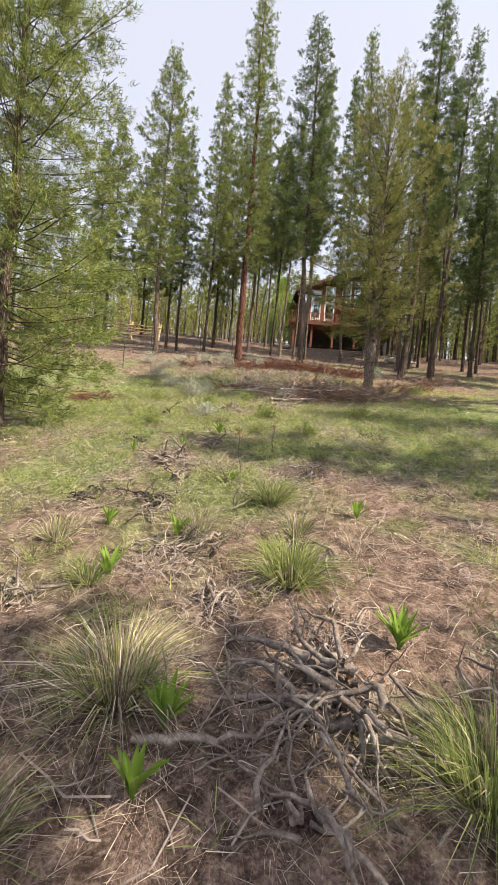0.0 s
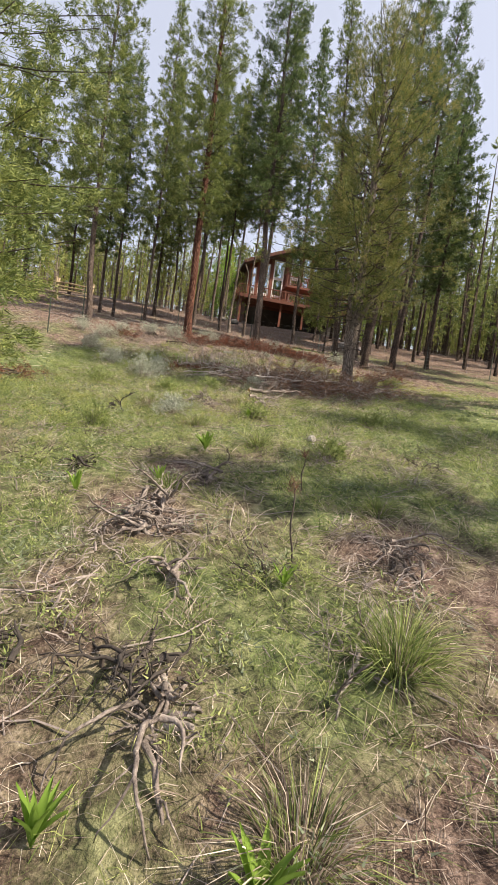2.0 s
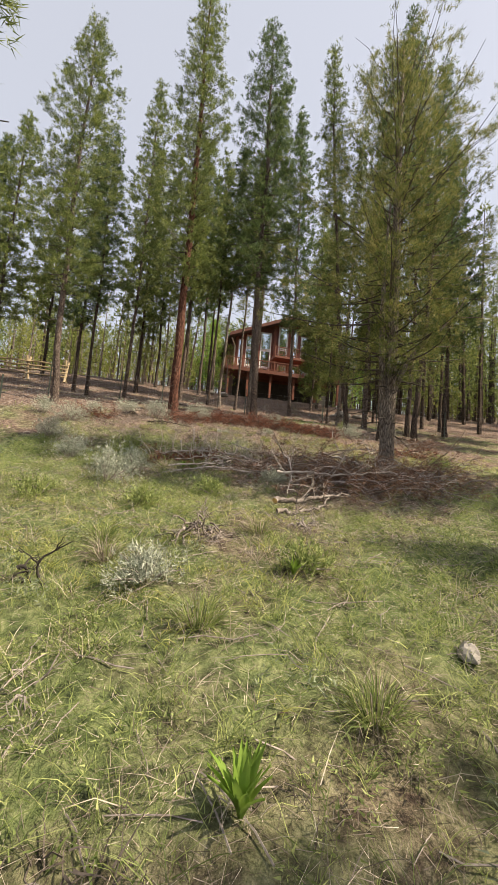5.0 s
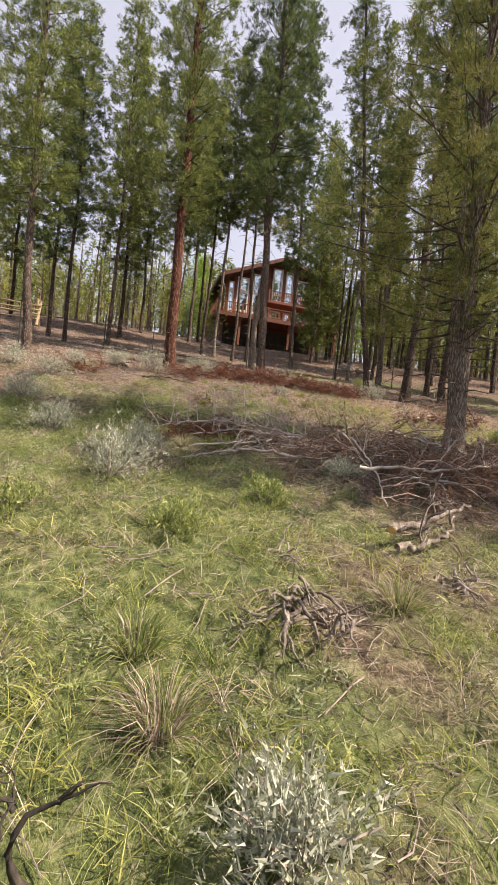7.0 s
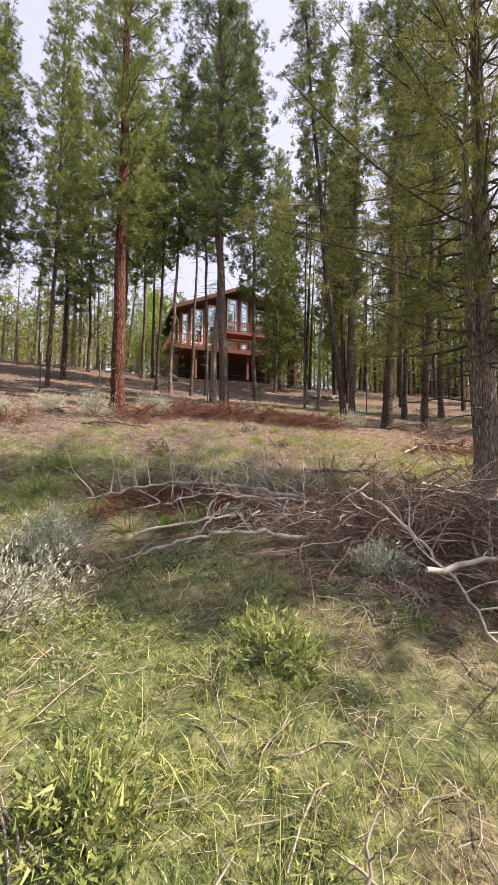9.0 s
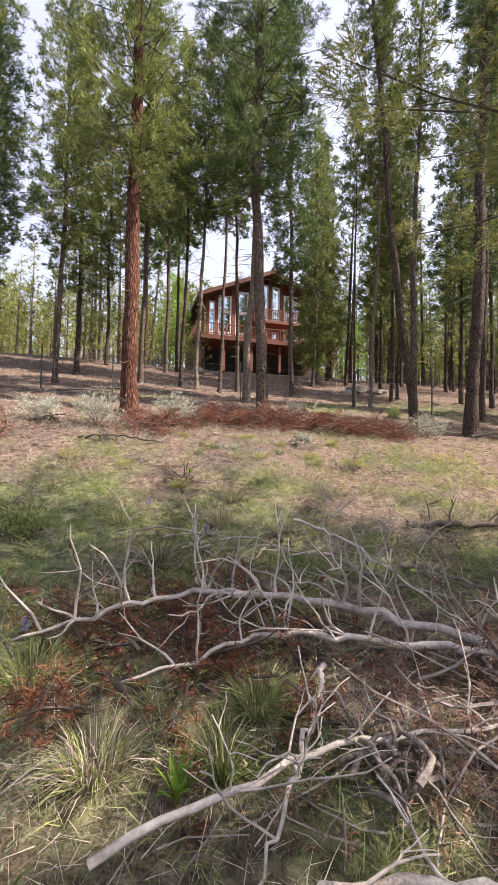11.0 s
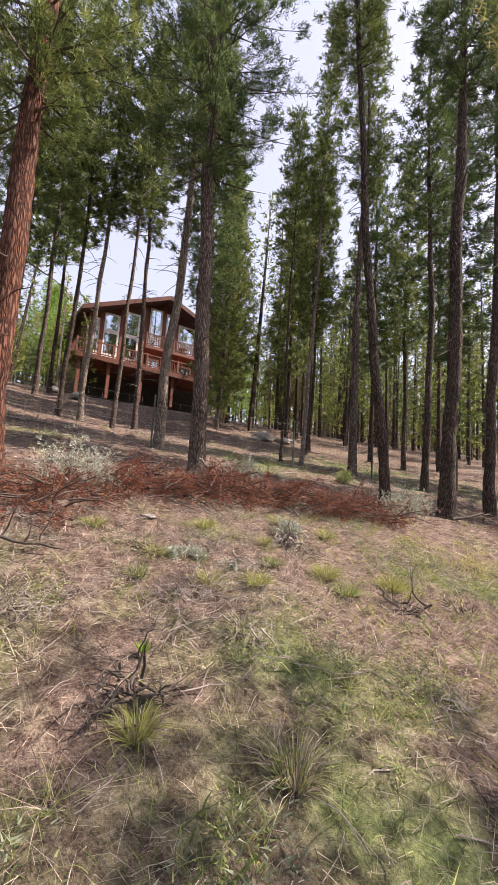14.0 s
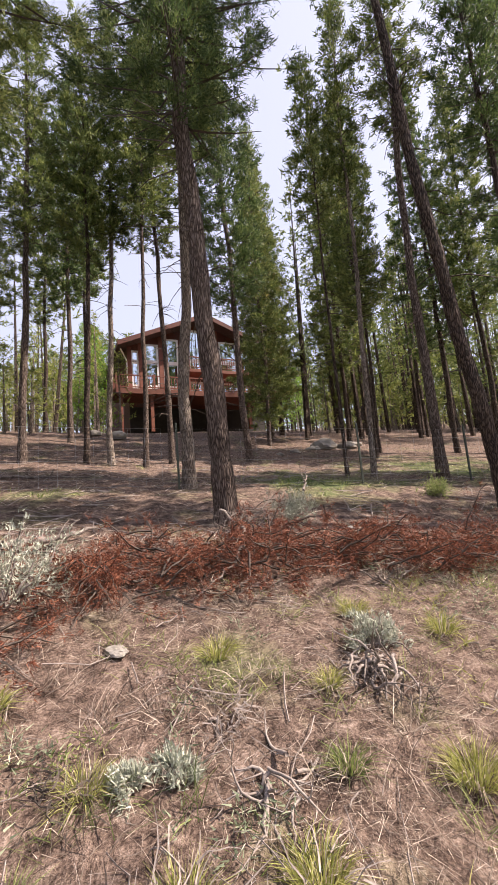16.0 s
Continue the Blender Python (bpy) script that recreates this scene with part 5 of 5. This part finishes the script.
L_SAGE = "silvery grey-green sagebrush with twisted woody stems"
for x, y, r, h in [(-1.6, 13.0, 0.6, 0.5), (-1.3, 13.8, 0.4, 0.42), (-3.5, 17.7, 0.5, 0.45), (-3.4, 19.9, 0.55, 0.5), (-0.9, 21.55, 0.55, 0.55), (0.62, 22.1, 0.5, 0.55), (-1.95, 21.7, 0.45, 0.5), 
                   (-0.85, 9.1, 0.3, 0.25), (1.2, 20.3, 0.08, 0.1), (1.42, 20.3, 0.08, 0.1), (2.9, 13.5, 0.4, 0.35), (6.5, 21.6, 0.6, 0.45), (2.95, 20.75, 0.2, 0.18), (3.9, 23.4, 0.5, 0.35),
                   (-2.6, 15.4, 0.5, 0.45), (-4.4, 20.6, 0.5, 0.45), (-3.0, 21.3, 0.4, 0.4), (1.15, 12.9, 0.3, 0.25)]:
    shrub(x, y, r, h, M_SAGE, L_SAGE, "sagebrush", 14, int(950 * r + 60), 0.045, 0.01)
for x, y, r, h in [(0.97, 7.05, 0.32, 0.2), (0.45, 9.3, 0.3, 0.18), (-1.0, 11.6, 0.35, 0.15), (0.0, 12.2, 0.4, 0.15), (-1.6, 16.0, 0.5, 0.18), (-1.4, 17.3, 0.35, 0.14),
                   (-1.9, 8.3, 0.35, 0.2), (2.4, 9.0, 0.4, 0.2), (7.3, 24.0, 0.4, 0.25), (-2.4, 12.0, 0.4, 0.22), (5.5, 14.6, 0.4, 0.22), (6.2, 15.6, 0.4, 0.22)]:
    shrub(x, y, r, h, M_SHRUB_LIGHT, "low green leafy shrub among dry grass", "low_shrub", 12, int(420 * r + 70), 0.06, 0.014)


def sapling_stick(x, y, h, tipx):
    x, y = on_slope(x, y)
    t = thing("pine_seedling", x, y, gz(x, y) - 0.02, "thin bare seedling with a brown needle tip", "seedling", "seedlings")
    s = Soup()
    q = np.linspace(0, 1, 8)
    s.tube(np.stack([tipx * q + 0.012 * np.sin(9 * q), 0.01 * np.sin(7 * q), h * q], 1), np.linspace(0.008, 0.004, 8), 6)
    part("stem", s, M_TWIG_DARK, t, "", True)
    s = Soup()
    P = np.stack([tipx * np.ones(14), np.zeros(14), h * RNG.uniform(0.9, 1.02, 14)], 1)
    needles(s, P, np.tile([0, 0, 1.0], (14, 1)), 6, 0.06, 0.004, 0.7)
    tagged(part("needle_mass", s, M_BROWN, t), kind="stuff")


sapling_stick(-0.11, 4.72, 0.55, -0.06)
sapling_stick(0.35, 6.1, 0.4, 0.0)


def lupine(x, y, h):
    x, y = on_slope(x, y)
    t = thing("lupine", x, y, gz(x, y), "small violet lupine flower spike", "flower", "lupines")
    s = Soup()
    s.tube([(0, 0, 0), (0.005, 0, h * 0.5), (0, 0.004, h)], [0.004, 0.003, 0.002], 5)
    part("stem", s, M_GRASS, t)
    s = Soup()
    z = np.linspace(0.45 * h, h, 26)
    a = np.arange(26) * 2.4
    P = np.stack([0.006 * np.cos(a), 0.006 * np.sin(a), z], 1)
    needles(s, P, np.stack([np.cos(a), np.sin(a), 0.5 + 0 * a], 1), 3, 0.022, 0.014, 0.4)
    tagged(part("blossom", s, M_LUPINE, t), kind="stuff")


for x, y in [(-0.2, 17.7), (0.3, 16.9), (-1.05, 15.6)]:
    lupine(x, y, 0.15)


def fallen_branch(pts, r, mat, label, twigs=10, sub=0.4, cut=False):
    """A dead bough on the ground: a tapering stem with side shoots."""
    pts = [(*on_slope(x, y), z) for x, y, z in pts]
    p = np.array([(x, y, gz(x, y) + z) for x, y, z in pts])
    k = np.linspace(0, len(p) - 1, 6 * len(p))
    c = np.stack([np.interp(k, np.arange(len(p)), p[:, e]) for e in range(3)], 1)
    c[1:-1] = (c[:-2] + c[1:-1] * 2 + c[2:]) / 4
    c[1:-1] += RNG.normal(size=(len(c) - 2, 3)) * 0.012
    base = c[0].copy()
    t = thing("fallen_branch", *base, label, "branch", "fallen branches")
    s = Soup()
    s.tube(c - base, np.linspace(r, r * 0.3, len(c)), 9)
    part("stem", s, mat, t, "", True)
    for i in range(twigs):
        j = RNG.integers(3, len(c) - 2)
        d = unit(c[j + 1] - c[j - 1])
        v = unit(d * 0.5 + RNG.normal(size=3) * 0.65 + np.array([0, 0, 0.8]))
        ln = sub * RNG.uniform(0.5, 1.4)
        q = wander(c[j] - base, v, ln, 6, 0.22, -0.03)
        s = Soup()
        s.tube(q, np.linspace(r * 0.32, 0.003, 7), 5)
        for _ in range(2):
            u = RNG.integers(2, 6)
            s.tube(wander(q[u], v + RNG.normal(size=3) * 0.6, ln * 0.45, 4, 0.2), np.linspace(r * 0.16, 0.002, 5), 4)
        part("side_shoot", s, mat, t, "", True)
    if cut:
        s = Soup()
        d = unit(c[0] - c[1])
        s.tube([0.002 * d, 0.006 * d], [r * 0.93, r * 0.9], 9)
        part("sawn_end", s, M_CUT, t, "fresh yellow sawn end")


L_BR, L_DK = "bleached grey dead branch lying in the grass", "dark weathered dead branch on the ground"
for pts, r, mat, lab, tw, sub, cut in [
        ([(0.65, 10.98, 0.2), (1.0, 11.14, 0.19), (1.45, 11.35, 0.18), (1.9, 11.55, 0.16)], 0.04, M_DEADWOOD, "sawn pale log with a yellow cut end", 4, 0.5, True),
        ([(0.66, 10.9, 0.08), (0.95, 10.98, 0.06), (1.3, 11.12, 0.08), (1.5, 11.3, 0.16)], 0.032, M_DEADWOOD, L_BR, 4, 0.4, False),
        ([(1.0, 12.2, 0.35), (2.0, 12.2, 0.3), (3.0, 12.3, 0.3), (4.2, 12.5, 0.15)], 0.02, M_PALE, L_BR, 12, 0.6, False),
        ([(2.2, 13.6, 0.5), (2.9, 12.8, 0.35), (3.6, 12.2, 0.15), (4.1, 11.6, 0.05)], 0.02, M_PALE, L_BR, 12, 0.5, False),
        ([(1.6, 14.0, 0.45), (1.5, 13.2, 0.4), (1.3, 12.4, 0.3), (1.0, 11.6, 0.15)], 0.018, M_PALE, L_BR, 12, 0.5, False),
        ([(-0.6, 14.15, 0.1), (0.3, 14.3, 0.12), (1.2, 14.2, 0.15), (2.0, 14.4, 0.1)], 0.016, M_PALE, L_BR, 16, 0.45, False),
        ([(1.9, 14.5, 0.05), (1.3, 14.85, 0.15), (0.6, 15.2, 0.25), (0.0, 15.45, 0.28), (-0.5, 15.5, 0.22), (-1.1, 15.45, 0.1)], 0.03, M_PALE, L_BR, 34, 0.5, False),
        ([(1.5, 14.6, 0.1), (0.75, 14.9, 0.15), (0.2, 15.0, 0.2), (-0.5, 14.95, 0.12)], 0.024, M_PALE, L_BR, 12, 0.45, False),
        ([(0.5, 14.75, 0.15), (0.3, 14.45, 0.15), (0.1, 14.2, 0.12), (-0.2, 13.9, 0.06)], 0.016, M_PALE, L_BR, 6, 0.35, False),
        ([(0.9, 13.6, 0.08), (0.3, 13.8, 0.14), (-0.2, 13.9, 0.12), (-0.75, 13.75, 0.05)], 0.026, M_PALE, L_BR, 5, 0.3, False),
        ([(1.0, 16.4, 0.3), (1.3, 15.9, 0.25), (1.5, 15.2, 0.15), (1.6, 14.6, 0.05)], 0.014, M_PALE, L_BR, 12, 0.45, False),
        ([(1.75, 15.9, 0.04), (2.1, 15.3, 0.05), (2.5, 14.8, 0.04)], 0.018, M_DEADWOOD, L_DK, 3, 0.3, False),
        ([(2.5, 16.8, 0.05), (3.2, 16.6, 0.06), (4.4, 16.3, 0.04)], 0.045, M_TWIG_DARK, L_DK, 6, 0.4, False),
        ([(1.2, 16.2, 0.05), (1.5, 15.5, 0.06), (2.0, 15.0, 0.05)], 0.016, M_DEADWOOD, L_DK, 3, 0.3, False),
        ([(-0.62, 2.95, 0.03), (-0.4, 2.9, 0.06), (-0.2, 3.05, 0.05)], 0.018, M_TWIG_DARK, L_DK, 3, 0.2, False),
        ([(-0.25, 3.15, 0.08), (-0.4, 2.85, 0.1), (-0.62, 2.55, 0.03)], 0.014, M_DEADWOOD, L_BR, 3, 0.2, False),
        ([(-0.85, 6.0, 0.05), (-0.6, 6.15, 0.1), (-0.45, 6.3, 0.05)], 0.016, M_DEADWOOD, L_BR, 3, 0.25, False),
        ([(-0.5, 1.35, 0.05), (-0.1, 1.25, 0.06), (0.25, 1.5, 0.08)], 0.018, M_DEADWOOD, L_BR, 4, 0.25, False),
        ([(0.3, 4.3, 0.03), (0.0, 4.0, 0.05), (-0.2, 3.7, 0.03)], 0.016, M_DEADWOOD, L_BR, 3, 0.2, False),
        ([(2.6, 22.7, 0.45), (2.75, 22.35, 0.3), (2.45, 22.0, 0.12), (1.9, 21.7, 0.04)], 0.02, M_DEADWOOD, "curved pale dead branch across red slash", 3, 0.25, False),
        ([(0.5, 23.2, 0.1), (0.9, 23.3, 0.1), (1.4, 23.5, 0.12)], 0.05, M_DEADWOOD, L_DK, 3, 0.3, False),
        ([(-1.5, 28.9, 0.05), (0.0, 29.3, 0.06), (1.8, 28.8, 0.05)], 0.05, M_DEADWOOD, L_BR, 6, 0.4, False),
        ([(-2.2, 25.8, 0.05), (-1.5, 26.1, 0.1), (-0.8, 26.3, 0.05)], 0.03, M_DEADWOOD, L_BR, 6, 0.4, False),
        ([(5.2, 25.2, 0.05), (5.6, 25.7, 0.2), (6.1, 26.0, 0.1)], 0.025, M_DEADWOOD, L_BR, 5, 0.4, False),
        ([(7.6, 21.3, 0.05), (8.3, 21.0, 0.3), (9.2, 20.9, 0.1)], 0.03, M_TWIG_DARK, L_DK, 10, 0.6, False),
        ([(5.6, 18.0, 0.1), (6.6, 18.4, 0.2), (7.6, 18.3, 0.1)], 0.02, M_PALE, L_BR, 12, 0.5, False),
        ([(-1.2, 20.7, 0.05), (-0.6, 20.6, 0.1), (0.2, 20.3, 0.05)], 0.028, M_TWIG_DARK, L_DK, 5, 0.35, False)]:
    fallen_branch(pts, r, mat, lab, tw, sub, cut)


def slash_pile(x, y, rx, ry, h, n, mat, label, tufts=26, wood=M_TWIG_DARK):
    """Cut boughs heaped on the ground, with their dead needles."""
    x, y = on_slope(x, y)
    t = thing("slash_pile", x, y, gz(x, y) - 0.02, label, "brush pile", "slash piles")
    w, lf = Soup(), Soup()
    P, D = [], []
    for i in range(int(n * (1.7 if mat is M_BROWN else 1.5))):
        a, o = RNG.uniform(0, 6.28), math.sqrt(RNG.uniform(0, 1))
        u, v = rx * o * math.cos(a), ry * o * math.sin(a)
        zz = gz(x + u, y + v) - gz(x, y) + 1.1 * h * (1 - o * o) * RNG.uniform(0.1, 1.0) + 0.03
        b = RNG.uniform(0, 6.28)
        p = wander((u, v, zz), (math.cos(b), math.sin(b), RNG.uniform(-0.1, 0.35)), RNG.uniform(0.35, 0.85) * (1.5 if mat is M_BROWN else 1), 6, 0.22, 0.06)
        p[:, 2] = np.maximum(p[:, 2], [gz(x + e, y + f) - gz(x, y) + 0.02 for e, f in p[:, :2]])
        w.tube(p, np.linspace(0.012, 0.003, 7), 4, False)
        k = RNG.uniform(0.15, 1.0, tufts)
        P.append(np.stack([np.interp(k * 6, np.arange(7), p[:, e]) for e in range(3)], 1) + RNG.normal(size=(tufts, 3)) * 0.05)
        D.append(np.tile(unit(p[-1] - p[2]), (tufts, 1)))
    tagged(part("brushwood", w, M_TWIG if mat is M_BROWN else wood, t), kind="stuff")
    if tufts:
        needles(lf, np.concatenate(P), np.concatenate(D), 9, 0.05, 0.0062, 0.8)
        tagged(part("needle_mass", lf, mat, t), kind="stuff")


L_RED, L_BRN = "low heap of cut pine boughs with rusty red needles", "brown heap of dead pine boughs and branches"
for x, y, rx, ry, h, n, mat, lab, tf in [
        (0.0, 21.4, 0.7, 0.4, 0.28, 30, M_RED, L_RED, 26), (0.95, 22.3, 0.6, 0.4, 0.25, 24, M_RED, L_RED, 26), (1.75, 22.35, 0.7, 0.45, 0.38, 36, M_RED, L_RED, 26), (2.6, 22.25, 0.7, 0.45, 0.42, 40, M_RED, L_RED, 26),
        (3.45, 22.15, 0.7, 0.45, 0.42, 40, M_RED, L_RED, 26), (4.2, 22.0, 0.7, 0.45, 0.4, 36, M_RED, L_RED, 26), (4.9, 21.7, 0.65, 0.4, 0.36, 32, M_RED, L_RED, 26), (5.5, 21.5, 0.5, 0.35, 0.28, 22, M_RED, L_RED, 26),
        (2.4, 13.5, 0.9, 0.7, 0.5, 60, M_BROWN, L_BRN, 24), (3.4, 12.7, 1.0, 0.7, 0.42, 60, M_BROWN, L_BRN, 24), (1.5, 13.6, 0.8, 0.6, 0.35, 44, M_BROWN, L_BRN, 22), (2.2, 12.4, 0.8, 0.5, 0.3, 44, M_BROWN, L_BRN, 22),
        (0.3, 14.9, 0.7, 0.4, 0.15, 16, M_RED, L_RED, 22), (-0.55, 15.25, 0.5, 0.3, 0.15, 20, M_RED, L_RED, 24), (0.0, 15.7, 0.5, 0.3, 0.12, 16, M_RED, L_RED, 20), (1.3, 14.4, 0.6, 0.4, 0.18, 12, M_BROWN, L_BRN, 20),
        (-2.9, 20.6, 0.6, 0.4, 0.2, 22, M_RED, L_RED, 22), (-4.3, 11.9, 0.6, 0.5, 0.2, 22, M_RED, L_RED, 22), (7.0, 18.2, 1.0, 0.4, 0.25, 30, M_RED, L_RED, 22), (9.0, 20.6, 0.9, 0.4, 0.25, 26, M_BROWN, L_BRN, 22), (0.2, 16.6, 0.7, 0.4, 0.15, 8, M_BROWN, L_BRN, 6), (4.5, 13.6, 0.7, 0.6, 0.25, 30, M_BROWN, L_BRN, 22)]:
    slash_pile(x, y, rx, ry, h, n, mat, lab, tf)


def rock(x, y, sx, sy, sz, seed):
    x, y = on_slope(x, y)
    bm = bmesh.new()
    bmesh.ops.create_icosphere(bm, subdivisions=3, radius=1.0)
    for v in bm.verts:
        v.co *= 1 + 0.28 * noise.noise(v.co * 1.3 + Vector((seed, 0, 0))) + 0.1 * noise.noise(v.co * 3.5 + Vector((0, seed, 0)))
        v.co = Vector((v.co.x * sx, v.co.y * sy, max(v.co.z, -0.4) * sz))
    me = bpy.data.meshes.new("boulder")
    bm.to_mesh(me)
    bm.free()
    me.materials.append(M_STONE)
    ob = new("boulder", me)
    ob.matrix_basis = pose(x, y, gz(x, y) + 0.15 * sz, 0, 0, seed * 40)
    tagged(ob, "pale rounded granite boulder on the forest floor", "boulder", "boulders")


# the flat one at (1.3, 21.3) is a stone put for a scrap of wood
for i, (x, y, a, b, c) in enumerate([(11.4, 33.4, 0.75, 0.5, 0.35), (12.4, 33.2, 0.5, 0.4, 0.25), (13.0, 33.4, 0.35, 0.3, 0.2), (10.6, 33.0, 0.3, 0.25, 0.15), (4.4, 22.75, 0.18, 0.14, 0.12), (1.06, 8.0, 0.09, 0.06, 0.06), (1.3, 21.3, 0.12, 0.07, 0.03),
                                     (3.6, 37, 0.4, 0.3, 0.25), (2.8, 38.2, 0.3, 0.3, 0.2), (9.5, 32.6, 0.25, 0.2, 0.13), (8.6, 32.2, 0.2, 0.16, 0.1)]):
    rock(x, y, a, b, c, i + 1)


# ---- fences ----
def rail_fence():
    f = thing("rail_fence", -10, 33, gz(-10, 33), "peeled pole rail fence with crossed buck posts", "fence")
    f.matrix_basis = Matrix.Identity(4)
    fy = on_slope(-10, 33)[1]
    xs = np.arange(-17.0, -4.4, 2.1)
    for i, x in enumerate(xs):
        g = gz(x, fy)
        for sgn in (-1, 1):
            s = Soup()
            s.tube([(x + 0.05 * sgn, fy - sgn * 0.55, g - 0.05), (x + 0.05 * sgn, fy + sgn * 0.18, g + 1.35)], [0.07, 0.06], 8)
            part("buck_post", s, M_RAIL, f, "", True)
    for x0, x1 in zip(xs, xs[1:]):
        for k, zz in enumerate((0.3, 0.55, 0.8, 1.05)):
            s = Soup()
            q = np.linspace(0, 1, 4)
            yy = fy - 0.38 + 0.36 * zz - 0.08 + 0.02 * RNG.normal(size=4)
            s.tube(np.stack([x0 - 0.1 + (x1 - x0 + 0.2) * q, yy, gz(x0, fy) * (1 - q) + gz(x1, fy) * q + zz + 0.02 * RNG.normal(size=4)], 1), [0.05, 0.048, 0.045, 0.042], 7)
            part("pole_rail", s, M_RAIL, f, "", True)


rail_fence()


def wire_fence():
    f = thing("wire_fence", 3.2, 26.5, gz(3.2, 26.5), "woven wire stock fence on thin dark steel posts", "fence")
    f.matrix_basis = Matrix.Identity(4)
    pts = [on_slope(x, y) for x, y in ((-10, 17.4), (-7.2, 18.0), (-5.4, 19.6), (-4.95, 23.4), (-2.6, 26.0), (-0.75, 26.9), (3.2, 26.45), (6.85, 25.5), (9.4, 24.95), (12.6, 24.2), (16, 23.4))]
    for x, y in pts:
        g = gz(x, y)
        s = Soup()
        s.box(x - 0.02, x + 0.02, y - 0.006, y + 0.006, g - 0.1, g + 1.3)
        s.box(x - 0.005, x + 0.005, y + 0.007, y + 0.035, g - 0.1, g + 1.3)
        part("steel_post", s, M_STEEL, f)
    for (x0, y0), (x1, y1) in zip(pts, pts[1:]):
        n = int(math.hypot(x1 - x0, y1 - y0) / 0.3)
        q = np.linspace(0, 1, n + 1)
        X, Y = x0 + (x1 - x0) * q, y0 + (y1 - y0) * q
        G = gz(x0, y0) * (1 - q) + gz(x1, y1) * q
        s = Soup()
        for zz in (0.08, 0.22, 0.38, 0.56, 0.76, 0.98, 1.18):
            s.tube(np.stack([X[::2], Y[::2], G[::2] + zz - 0.01 * np.sin(np.pi * q[::2])], 1), 0.0022, 3, False)
        for u in range(1, n):
            s.tube([(X[u], Y[u], G[u] + 0.08), (X[u], Y[u], G[u] + 1.18)], 0.0018, 3, False)
        tagged(part("wire_mesh", s, M_WIRE, f), kind="stuff")


wire_fence()
